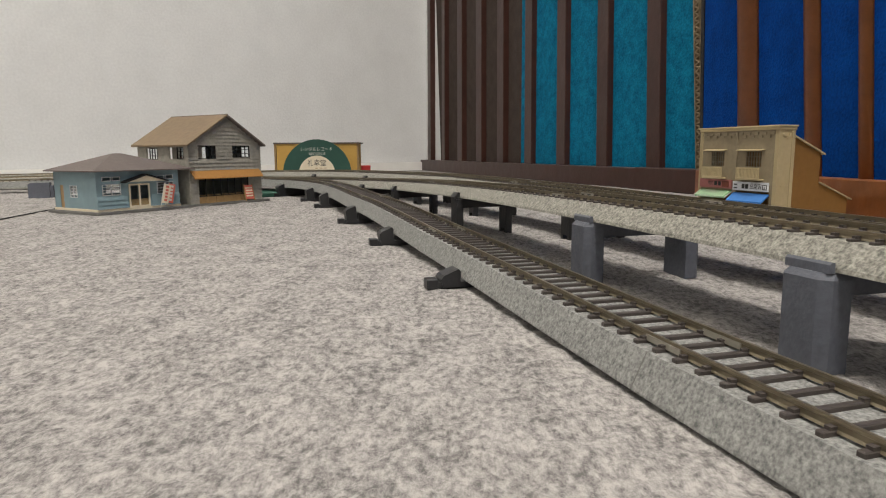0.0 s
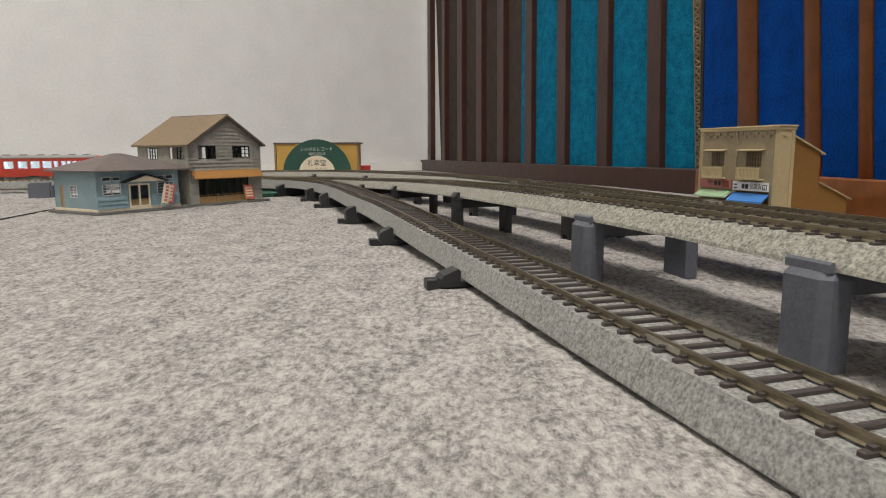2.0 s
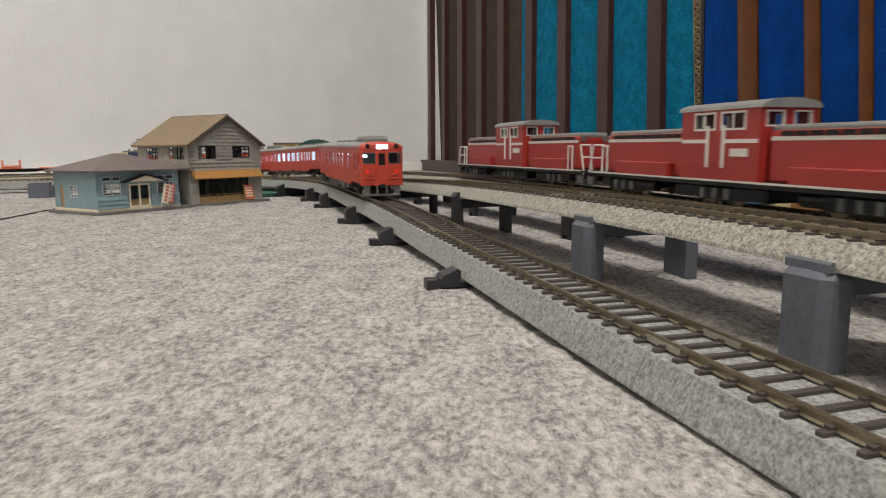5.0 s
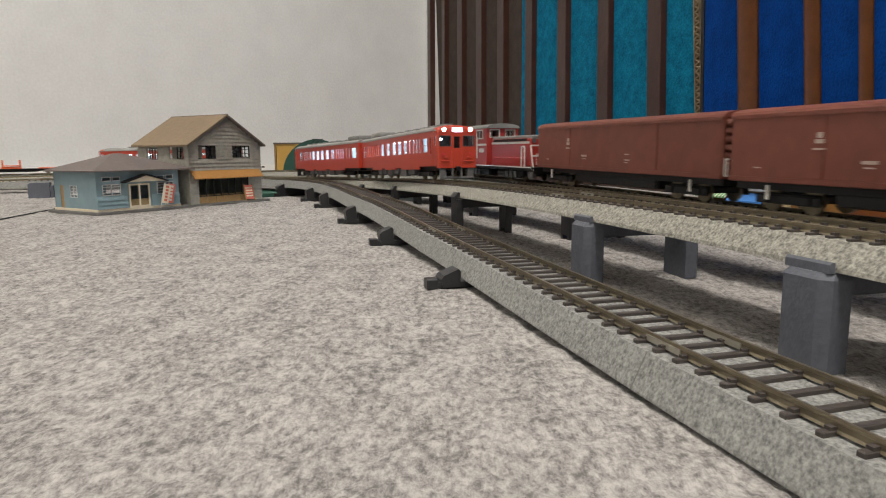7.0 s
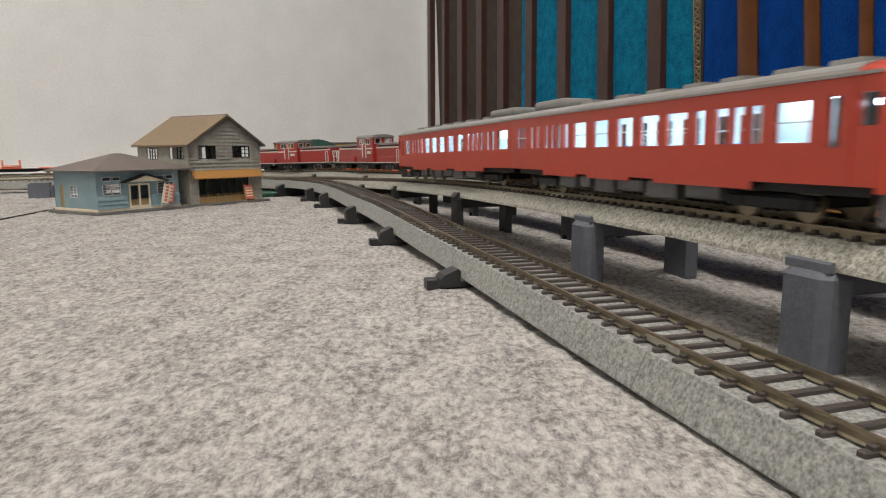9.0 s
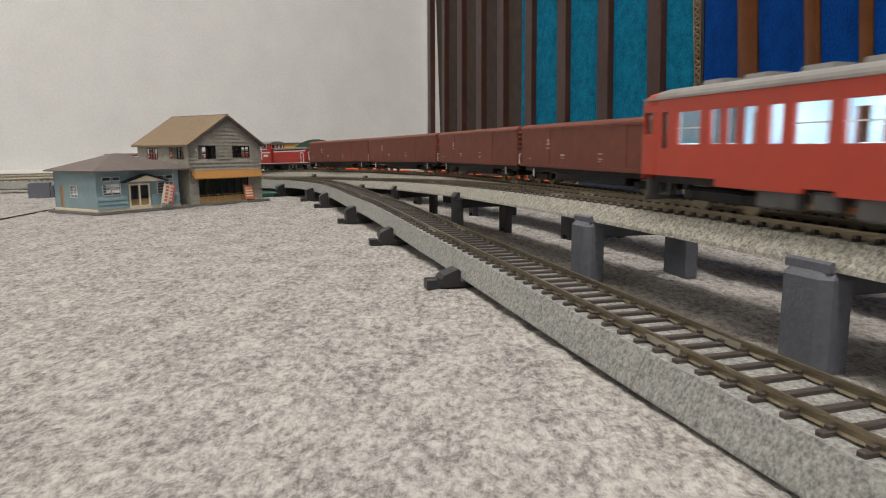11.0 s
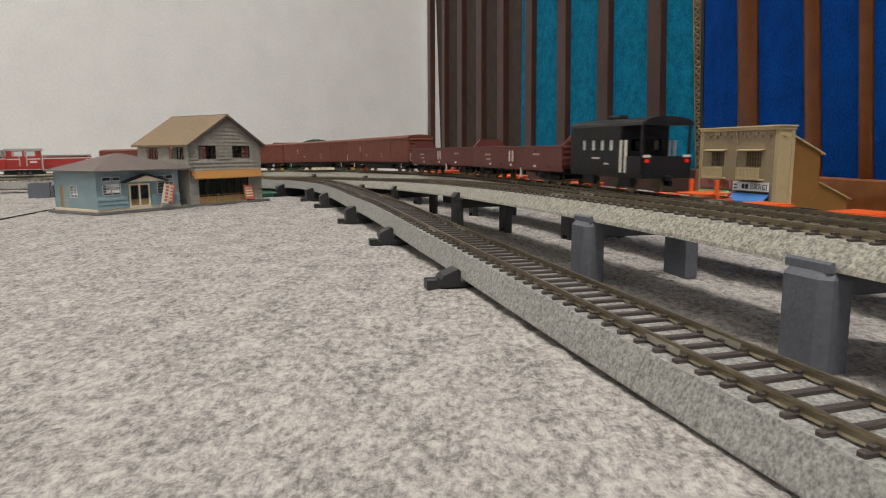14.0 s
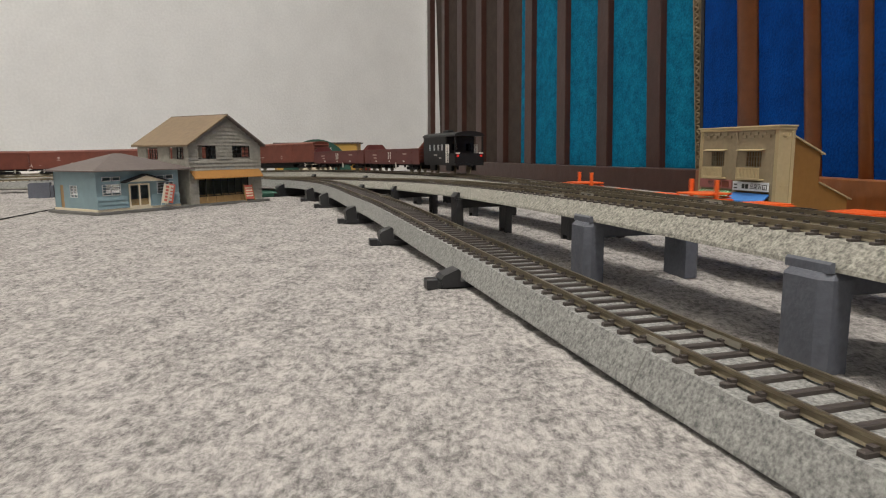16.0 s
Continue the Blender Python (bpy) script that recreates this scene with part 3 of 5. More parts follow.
def house():
    hs = building("model_shop_house", "two-storey weathered grey weatherboard shop house with tan gabled roof")
    x0, x1, y1, H0 = 61, 119.5, 50, 38.2
    ridge = 90.3
    mm("base_plate", box(57.2, 124, -2.5, 54, 0, 1.6, 0.2), BASE_GREY, hs, "dark grey base plate")
    front = [(68.3, 82, 29.8, 38), (95.3, 110, 30.4, 38), (67.5, 108, 1.6, 17.5)]
    side = [(4.5, 18.5, 29.8, 37), (30, 41.5, 29.5, 36.5)]
    fw = mm("front_wall", pierced(x0, x1, 1.6, H0, front, 0.5, 1.5, "x"), BOARD_GREY, hs)
    boards(x0, x1, 1.8, H0, front, 0.5, fw, BOARD_GREY)
    gable = prism([(x0, H0), (x1, H0), (ridge, 57)], "y", 0.5, 1.5)
    gw = mm("gable_wall", gable, BOARD_GREY, hs)
    for k in range(8):
        z = H0 + 2.3 * k
        f0 = (z - H0) / (57 - H0)
        mm("board", prism([(0.5, z), (-0.25, z), (0.42, z + 2.3), (0.5, z + 2.3)], "x", x0 + (ridge - x0) * f0 + 1.6, x1 - (x1 - ridge) * f0 - 1.6), BOARD_GREY, gw)
    for xa in (x0, x1 - 1):
        mm("side_wall", pierced(1.5, y1, 1.6, H0, side, xa, xa + 1, "y"), BOARD_GREY, hs)
    mm("back_wall", pierced(x0, x1, 1.6, H0, [(64, 90, 29, 37.8), (92, 117, 29, 37.8)], y1, y1 + 1, "x"), BOARD_GREY, hs)
    mm("back_gable", prism([(x0, H0), (x1, H0), (ridge, 57)], "y", y1, y1 + 1), BOARD_GREY, hs)
    mm("upper_floor", box(x0 + 1, x1 - 1, 1.5, y1, 23, 24), BOARD_GREY, hs)
    # Added boards stop the see-through view, so these window parts look dark.
    mm("window_blocker", box(66.5, 75.4, 5, 6, 24, 38), BOARD_GREY, hs)
    mm("window_blocker", box(64, 65, 11, 19.5, 24, 38), BOARD_GREY, hs)
    window(hs, 75.5, 82, 29.8, 38, 0.9, 2, 3, DULL_BLACK)
    window(hs, 68.3, 75.5, 29.8, 38, 1.5, 1, 1, DULL_BLACK, pane=False)
    window(hs, 95.3, 110, 30.4, 38, 0.9, 4, 3, DULL_BLACK)
    window(hs, 4.5, 10.5, 29.8, 37, x0 + 0.4, 2, 3, DULL_BLACK, "y")
    window(hs, 30, 38, 29.5, 36.5, x0 + 0.4, 3, 3, DULL_BLACK, "y")
    window(hs, 92, 117, 29, 37.8, y1 + 0.6, 2, 1, DULL_BLACK, out=1)
    shop = window(hs, 67.5, 108, 6, 17.5, 1.0, 7, 1, DULL_BLACK, bar=0.5)
    shop.name = "shop_front"
    # Boards reach up behind the glass to stand in for its tan reflection.
    for k in range(6):
        a = 67.6 + 6.75 * k
        mm("door_board", box(a, a + 6.4, 0.6, 1.2, 1.7, 7.2), TANWOOD, hs, "tan lower door board, its top standing in for a reflection")
    mm("awning", prism([(1.0, 23.6), (-4.0, 18.0), (-4.0, 17.3), (1.0, 22.8)], "x", 61.8, 117.5), OCHRE, hs, "sloping ochre awning")
    for sx, xe in ((-1, x0 - 2.4), (1, x1 + 2.4)):
        slope = (56.2 - H0) / (29.3)
        ze = 57.0 - abs(xe - ridge) * slope
        mm("roof_slope", prism([(ridge, 57.0), (ridge, 58.1), (xe, ze + 1.1), (xe, ze)], "y", -2.8, y1 + 4), TAN_ROOF if sx < 0 else TILE_BROWN, hs, "tan sheet roof slope" if sx < 0 else "dark roof slope")
    mm("ridge_cap", rod((ridge, -2.8, 57.9), (ridge, y1 + 4, 57.9), 0.4), TILE_BROWN, hs)
    mm("drainpipe", box(x1 + 0.5, x1 + 2.6, 3, 4, 24, 36), PALE, hs, "white side panel")
    return hs


station()
house()
banner(38, -2.2, CREAM_SIGN, 14)
banner(41.5, -1.6, SALMON, 14)
stand = tagged(new("sign_stand"), "small salmon-red standing sign board before the shop", "sign")
stand.matrix_world = TOWN @ pose(102.5 * MM, -2.2 * MM, 1.6 * MM, -12, 0, 0)
mm("board", box(0.5, 8, -0.3, 0.3, 0.8, 10.4), SALMON, stand)
for k in range(4):
    mm("lettering_bar", box(1.4, 7.1, -0.4, -0.31, 2.6 + 1.8 * k, 3.5 + 1.8 * k), CREAM_SIGN, stand)
for a in (0.2, 7.7):
    mm("leg", box(a, a + 0.6, -0.4, 0.4, -0.3, 11), TANWOOD, stand)

# the record shop
RECORD = Matrix.Translation((-0.1505, 0.8, 0))
rec = building("model_record_shop", "ochre model record shop with a dark green half-disc sign", RECORD)
mm("shop_body", box(-48, 48, 0, 40, 0, 43, 0.2), YELLOW_WALL, rec)
mm("flat_roof", box(-51.5, 51, -2, 42, 43, 44.6, 0.2), TILE_BROWN, rec, "thin unseen brown roof keeping light out of the shop edge")
for x in (-49.8, 49):
    mm("pilaster", box(x - 1, x + 1, -0.5, 6, 0, 43), TANWOOD, rec)
disc = mm("half_disc_sign", prism([(2 + 40.5 * math.cos(a), 7.6 + 40.5 * math.sin(a)) for a in np.linspace(0, math.pi, 41)], "y", -11.5, -10), DARK_GREEN, rec, "dark green half-disc sign")
mm("inner_disc", prism([(2 + 21.5 * math.cos(a), 7.6 + 21.5 * math.sin(a)) for a in np.linspace(0, math.pi, 31)], "y", -11.9, -11.5), CREAM_SIGN, disc, "cream inner half-disc")
mm("sign_base", box(-38.5, 42.5, -11.5, 0, 0, 7.6), DARK_GREEN, rec)
FACE = Matrix.Rotation(math.pi / 2, 4, "X")
text("\u30ec\u30f3\u30bf\u30eb\u30ec\u30b3\u30fc\u30c9", 5.4, LOCO_WHITE, disc, Matrix.Translation((2, -11.55, 36.4)) @ FACE, width=37)
text("RECORDS", 4.4, LOCO_WHITE, disc, Matrix.Translation((2.5, -11.55, 31)) @ FACE, width=19)
text("\u793c\u5e78\u5802", 8.5, INK, disc, Matrix.Translation((2, -11.95, 20)) @ FACE, width=22)
for a in (0, 5, 10):
    mm("lettering_bar", box(a, a + 3.4, -12.0, -11.91, 14, 14.8), TANWOOD, disc)
red = tagged(new("red_box"), "small red plastic box on the carpet", "box")
red.matrix_world = Matrix.Translation((-0.0978, 0.85, 0))
mm("body", box(-5.6, 5.6, -4, 4, 0, 13, 0.4), REDBOX, red)
mm("lid", box(-5.9, 5.9, -4.3, 4.3, 13, 16, 0.4), REDBOX, red)

# the corner shop: x runs along its front away from the camera, y back from the street
CORNER = Matrix(((-0.33, 0.944, 0, 0.15416), (0.944, 0.33, 0, 0.3075), (0, 0, 1, 0.00612), (0, 0, 0, 1))) @ Matrix.Scale(0.82, 4)
FOOT = -7.4
cs = building("model_corner_shop", "beige two-storey model shop row with parapet and brown rear wing", CORNER)
wins = [(41, 52.4, 23.2, 32.6), (11.4, 23.6, 23.2, 32.6), (34, 60, 0.5, 9), (4.5, 31, 0.5, 9)]
mm("front_wall", pierced(0, 62.5, FOOT, 44.6, wins, 0.6, 1.8, "x"), SHOP_STONE, cs)
mm("upper_floor", box(1, 61.5, 1.8, 12, 15, 16), SHOP_STONE, cs)
mm("rear_wall", box(0.2, 62.3, 11, 12.2, FOOT, 44), SHOP_BROWN, cs)
for a in (0, 60.8):
    mm("end_pier", box(a, a + 1.8, 0.2, 12.6, FOOT, 44.8), SHOP_CREAM, cs, "cream end wall")
    for c in (1.2, 10.8):
        mm("corner_strip", box(a - 0.4, a + 2.2, c - 1.0, c + 1.0, FOOT, 45.2), SHOP_CREAM, cs)
# Unseen roof added to keep light out, so the upper windows look dark.
mm("flat_roof", box(1.9, 60.7, 1.9, 10.9, 42.4, 43.4), TILE_BROWN, cs, "unseen brown roof keeping light out of the shop")
mm("middle_strip", box(30.4, 32.2, 0.1, 0.8, 9, 44), SHOP_STONE, cs)
mm("parapet", box(-0.8, 63.2, -0.3, 12.8, 44.6, 46.2, 0.2), SHOP_CREAM, cs, "cream parapet cap")
mm("parapet_top", box(-1.2, 63.6, -0.8, 13.2, 46.2, 47.2, 0.2), SHOP_CREAM, cs)
for x0 in (2.6, 33.0):
    for k in range(9):
        z = 42.0 if k % 2 == 0 else 40.4
        mm("dentil", box(x0 + 3 * k, x0 + 3 * k + 2.9, -0.1, 0.7, z, z + 1.6), SHOP_STONE, cs)
for k in range(3):
    mm("dentil", box(-0.55, 0.1, 3.6 + 2 * k, 5.5 + 2 * k, 41 - 1.2 * (k % 2), 42.4 - 1.2 * (k % 2)), SHOP_CREAM, cs)
for u0, u1, z0, z1 in wins[:2]:
    w = window(cs, u0, u1, z0, z1, 1.4, 6, 3, SHOP_STONE, bar=0.42)
    mm("hood", prism([(0.6, 33.8), (-2.6, 33.2), (-2.6, 32.9), (0.6, 33.4)], "x", u0 - 2, u1 + 5), SHOP_CREAM, w, "thin cream window hood")
    bal = mm("balcony", box(u0 - 2.2, u1 + 3.4, -3.4, 0.6, 15.8, 16.6), SHOP_CREAM, w, "cream slatted balcony")
    for z in (16.6, 22.4):
        mm("balcony_rail", box(u0 - 2.2, u1 + 3.4, -3.5, -3.0, z, z + 0.7), SHOP_CREAM, w)
    n = 16
    for k in range(n + 1):
        x = u0 - 2.0 + (u1 - u0 + 5.0) * k / n
        mm("baluster", box(x - 0.28, x + 0.28, -3.45, -3.1, 17.3, 22.4), SHOP_CREAM, w)
s1 = mm("shop_sign", box(33, 60.6, -0.6, 0.6, 9.9, 15.2, 0.1), PINK_SIGN, cs, "faded red butcher's sign")
s2 = mm("shop_sign", box(4.6, 31.8, -0.6, 0.6, 9.4, 14.6, 0.1), PALE, cs, "white tofu shop sign")
SIGN = Matrix(((-1, 0, 0, 0), (0, 0, -1, 0), (0, 1, 0, 0), (0, 0, 0, 1)))
SIGN_AT = lambda x, z: Matrix.Translation((x, -0.65, z)) @ SIGN
text("\u8c46\u8150\u5e97", 3.6, INK, s2, SIGN_AT(13.6, 12), width=8.6)
for a in (20.4, 23.2):
    mm("lettering_bar", box(a - 1.1, a + 1.1, -0.72, -0.6, 10.6, 13.4), INK, s2)
mm("lettering_bar", box(28, 30.6, -0.7, -0.6, 10.4, 11.2), INK, s2)
mm("lettering_bar", box(28, 30.6, -0.7, -0.6, 12.4, 13.2), INK, s2)
for a, b, c, d in ((5.2, 8.6, 12.9, 13.3), (5.2, 8.6, 10.4, 10.8), (5.2, 5.6, 10.4, 13.3), (8.2, 8.6, 10.4, 13.3), (6.8, 7.1, 10.4, 12)):
    mm("sign_mark", box(a, b, -0.7, -0.6, c, d), INK, s2)
text("\u8089\u306e", 3.2, INK, s1, SIGN_AT(50.5, 12.6), width=4.6)
for a in (46.2, 42.8):
    mm("lettering_bar", box(a - 1.1, a + 1.1, -0.72, -0.6, 11.4, 14), INK, s1)
mm("sign_mark", box(35, 40.6, -0.74, -0.6, 10.6, 14.4, 0.3), OXIDE, s1, "dark red emblem")
aw = mm("striped_awning", prism([(0.6, 8.6), (-5, 5.2), (-5, 4.2), (0.6, 7.8)], "x", 33.4, 60.4), LOCO_WHITE, cs, "green and white striped awning")
for k in range(10):
    a = 33.6 + 2.7 * k
    mm("stripe", prism([(0.6, 8.72), (-5.1, 5.3), (-5.1, 4.1), (0.6, 8.5)], "x", a, a + 1.35), GREEN_CLOTH, aw)
mm("blue_awning", prism([(0.6, 8.0), (-5, 3.6), (-5, 2.6), (0.6, 7.0)], "x", 4.6, 32), BLUE_CLOTH, cs, "plain blue awning")
mm("rear_wing", prism([(12.2, FOOT), (12.2, 41), (34, 31.2), (34, FOOT)], "x", 1.5, 61), SHOP_BROWN, cs, "brown rear wing")
mm("wing_roof", prism([(12.2, 41), (12.2, 42), (36.6, 31.2), (36.6, 30.2)], "x", 0.3, 62), SHOP_CREAM, cs, "thin sloping roof")
mm("lean_to", prism([(34, FOOT), (34, 14), (57.5, 4.6), (57.5, FOOT)], "x", 1.5, 61), SHOP_BROWN, cs, "low brown lean-to")
mm("lean_to_roof", prism([(34, 14), (34, 14.8), (60, 4.2), (60, 3.5)], "x", 0.4, 62), SHOP_CREAM, cs)
mm("side_frame", box(-0.55, 0.1, 3.4, 9.4, 12.2, 13.2), SHOP_CREAM, cs)

# boards and blocks below the far tracks
block = tagged(new("pier_block"), "dark grey printed pier block standing on the carpet", "track pier")
block.matrix_world = pose(-0.307, 0.507, 0, 0, 0, 20)
mm("body", prism([(-8, 0), (6.5, 0), (6.5, 11.6), (-6.5, 11.6), (-8, 10.2)], "y", -4, 4), GREY, block)
mm("side_leg", box(6.6, 9, -3.2, 3.2, 0, 9.4, 0.3), GREY, block)
gm = tagged(new("green_board"), "flat dark green board lying under the far tracks", "board")
gm.matrix_world = pose(-0.115, 0.56, 0, 0, 0, 55)
mm("sheet", box(-70, 40, -22, 22, 0.2, 3.0, 0.2), GREEN_MAT, gm)

seam = tagged(link("carpet_seam", box(-0.3, 0.3, -0.0002, 0.0002, 0.0, 0.0007), DULL_BLACK), "dark seam line between carpet strips", "carpet seam", kind="structure")
seam.matrix_world = Matrix.Translation((-0.2277, 0.3387, 0)) @ Matrix.Rotation(1.7046, 4, "Z")

# ---- rolling stock: y runs along the car, x to its right, z up from the rails; millimetres ----


def bogie(parent, y, base=14.0, r=2.9):
    b = mm("bogie", box(-6.6, 6.6, y - base / 2 - 2.4, y + base / 2 + 2.4, 2.6, 4.6, 0.4), DULL_BLACK, parent, "black bogie frame")
    for sx in (-1, 1):
        mm("side_frame", box(sx * 6.9 - 0.5, sx * 6.9 + 0.5, y - base / 2 - 3.2, y + base / 2 + 3.2, 2.0, 4.2, 0.3), DULL_BLACK, b)
        for e in (-1, 1):
            mm("wheel", rod((sx * 4.5, y + e * base / 2, r), (sx * 5.3, y + e * base / 2, r), r, 14), RAIL, b, "metal wheel")
            mm("axle_box", box(sx * 7.4 - 0.5, sx * 7.4 + 0.5, y + e * base / 2 - 1, y + e * base / 2 + 1, 2.1, 4.0, 0.2), DULL_BLACK, b)
    return b


def coupler(parent, y, sign):
    mm("coupler", box(-0.9, 0.9, min(y, y + sign * 2.6), max(y, y + sign * 2.6), 4.6, 6.4, 0.3), DULL_BLACK, parent, "black coupler")


def arch(w, z0, rise, n=12):
    return [(w * math.cos(a), z0 + rise * math.sin(a) ** 0.8) for a in np.linspace(0, math.pi, n)]


def railcar(windows, front, cabs, bright, seats, label, lamps, half=68.2):
    """A vermilion diesel railcar, 136 mm long. windows: (from the front, to, low, high); front: +1 or -1, the way its front points;
    cabs: which ends have a driver's cab; lamps: at each cab, headlights or tail lights."""
    car = tagged(new("model_railcar"), label, "model train car", "red railcars")
    w, z0, z1 = 9.5, 6.6, 22.4
    holes = []
    for a, b, lo, hi in windows:
        ya, yb = sorted((front * (half - a), front * (half - b)))
        holes.append((ya, yb, lo, hi))
    body = mm("body", pierced(-half + 0.8, half - 0.8, z0, z1, holes, -w, -w + 0.7, "y"), VERMILION, car, "glossy vermilion body side")
    mm("body", pierced(-half + 0.8, half - 0.8, z0, z1, holes, w - 0.7, w, "y"), VERMILION, car)
    for sx in (-1, 1):
        mm("lower_skirt", pierced(-43, 43, 5.2, z0, [(-14, -4, 5.0, 6.0), (16, 22, 5.0, 6.0)], sx * w - (0.7 if sx > 0 else 0), sx * w + (0 if sx > 0 else 0.7), "y"), VERMILION, car)
    for sx in (-1, 1):
        mm("lining", pierced(-half + 1.2, half - 1.2, 7.6, 21.4, holes, sx * (w - 0.88) - 0.1, sx * (w - 0.88) + 0.1, "y"), PALE, car, "pale inner lining")
    for ya, yb, lo, hi in holes:
        for sx in (-1, 1):
            g = mm("pane", box(sx * (w - 0.45) - 0.06, sx * (w - 0.45) + 0.06, ya, yb, lo, hi), GLASS, car, "window pane")
            g.visible_shadow = False
            if yb - ya > 4:
                mm("window_bar", box(sx * (w - 0.35) - 0.12, sx * (w - 0.35) + 0.12, ya, yb, (lo + hi) / 2 - 0.12, (lo + hi) / 2 + 0.12), LOCO_WHITE, car)
    mm("floor", box(-w + 0.7, w - 0.7, -half + 1, half - 1, 6.8, 7.6), PALE, car)
    mm("ceiling_panel", box(-w + 0.7, w - 0.7, -half + 1, half - 1, 21.4, 22.2), PALE, car)
    for k in range(-5, 6):
        y = k * 11.5
        for sx in (-1, 1):
            mm("seat", box(sx * 5.4 - 2.8, sx * 5.4 + 2.8, y - 1.1, y + 1.1, 7.6, 13.2, 0.4), SEAT_BLUE if seats or k % 3 == 0 else PALE, car)
    for y in (-44, 34):
        mm("partition", box(-w + 0.8, w - 0.8, y - 0.3, y + 0.3, 7.6, 21), PALE, car)
    for k in range(bright):
        y = -50 + 100 * k / (bright - 1)
        if seats:
            for sx in (-1, 1):
                mm("cabin_lamp", box(sx * 5.6 - 0.8, sx * 5.6 + 0.8, y - 1.6, y + 1.6, 18.3, 19.0, 0.2), SOFT_LIGHT, car, "lit white cabin lamp")
        else:
            mm("cabin_lamp", box(-2.2, 2.2, y - 3.8, y + 3.8, 20.4, 21.3), CABIN_LIGHT, car, "lit white cabin lamp")
    mm("roof", prism(arch(w + 0.1, z1, 2.6), "y", -half + (5 if cabs[1] else 0.4), half - (5 if cabs[0] else 0.4)), ROOF_GREY, car, "grey roof")
    for sx in (-1, 1):
        mm("gutter", box(sx * 9.6 - 0.25, sx * 9.6 + 0.25, -half + 1, half - 1, z1 - 0.2, z1 + 0.3), ROOF_GREY, car)
    for f in ((14, 26, 40, 52, 66, 80, 98) if not seats else (30, 50, 64, 84)):
        y = front * (half - f)
        mm("roof_vent", prism([(-2.8, 24.6), (-2.3, 25.9), (2.3, 25.9), (2.8, 24.6)], "y", y - 3.0, y + 3.0), VENT_GREY, car, "grey roof ventilator")
    y = front * (half - (118 if not seats else 119))
    mm("roof_unit", box(-5.5, 5.5, y - 10, y + 10, 24.2, 27.4, 1.2, segs=2), VENT_GREY, car, "grey roof cooling unit")
    for sx in (-1, 1):
        for a, b, lo in ((-34, -24, 2.6), (-21, -10, 1.9), (-8, 2, 2.8), (4, 13, 1.9), (16, 21, 2.6), (24, 33, 2.2)):
            mm("equipment_box", box(sx * 7.4 - 1.4, sx * 7.4 + 1.4, a, b, lo, 5.6, 0.4), UNDER, car, "grey underfloor equipment box")
    mm("underframe", box(-7.5, 7.5, -half + 3, half - 3, 5.0, 6.8), DULL_BLACK, car)
    bogie(car, -45)
    bogie(car, 45)
    for e, has in ((1, cabs[0]), (-1, cabs[1])):
        ye = e * half
        coupler(car, ye, e)
        if not has:
            mm("end_wall", box(-w, w, min(ye, ye - e * 0.8), max(ye, ye - e * 0.8), z0, z1), VERMILION, car)
            mm("gangway", box(-3.4, 3.4, min(ye - e * 0.2, ye + e * 1.2), max(ye - e * 0.2, ye + e * 1.2), 7, 20.5, 0.3), DULL_BLACK, car, "black gangway bellows")
            continue
        def yy(a, b):
            return (min(ye - e * a, ye - e * b), max(ye - e * a, ye - e * b))
        face = mm("cab_face", pierced(-w + 0.9, w - 0.9, z0 - 0.9, 21.6, [(-8.3, -3.0, 15.4, 19.8), (3.0, 8.3, 15.4, 19.8), (-1.5, 1.5, 14.4, 19.6)], *yy(0, 0.7), "x"), VERMILION, car, "vermilion cab face")
        for sx in (-1, 1):
            mm("corner", prism([(sx * (w - 0.9), yy(0, 0)[0]), (sx * (w - 0.25), ye - e * 0.25), (sx * w, ye - e * 0.9), (sx * (w - 0.7), ye - e * 0.9), (sx * (w - 0.9), ye - e * 0.7)], "z", z0 - 0.9, 21.6), VERMILION, face)
            g = mm("windscreen", box(min(sx * 3, sx * 8.3), max(sx * 3, sx * 8.3), *yy(0.3, 0.42), 15.4, 19.8), GLASS, face)
            g.visible_shadow = False
            mm("screen_frame", pierced(min(sx * 2.8, sx * 8.5), max(sx * 2.8, sx * 8.5), 15.2, 20.0, [(min(sx * 3.1, sx * 8.2), max(sx * 3.1, sx * 8.2), 15.5, 19.7)], *yy(-0.12, 0.3), "x"), UNDER, face)
            mm("lamp_ring", rod((sx * 6.3, ye - e * 0.6, 22.6), (sx * 6.3, ye + e * 0.35, 22.6), 1.35, 16), VERMILION, face)
            lit = lamps[0 if e > 0 else 1]
            mm("headlight", rod((sx * 6.3, ye, 22.6), (sx * 6.3, ye + e * 0.5, 22.6), 0.95, 16), HEADLIGHT if lit == "head" else DULL_BLACK, face, "lit headlight" if lit == "head" else "unlit headlight")
            mm("tail_lamp", rod((sx * 6.6, ye - e * 0.2, 11.8), (sx * 6.6, ye + e * 0.45, 11.8), 0.75, 12), TAIL_RED if lit == "tail" else REDBOX, face, "red tail lamp")
            mm("handrail", rod((sx * 3.0, ye + e * 0.4, 8.2), (sx * 3.0, ye + e * 0.4, 13.4), 0.16), VERMILION, face)
            mm("step", box(sx * 5.6 - 2.0, sx * 5.6 + 2.0, *yy(-0.5, 0), 8.3, 9.1, 0.2), VERMILION, face)
            mm("jumper_box", box(sx * 5.4 - 1.0, sx * 5.4 + 1.0, *yy(-0.55, 0), 9.8, 10.8, 0.2), VERMILION, face)
            mm("cab_side_post", box(sx * w - 0.15, sx * w + 0.15, *yy(5.2, 5.6), 7.2, 20.4), VERMILION, face)
        g = mm("door_window", box(-1.5, 1.5, *yy(0.3, 0.42), 14.4, 19.6), GLASS, face)
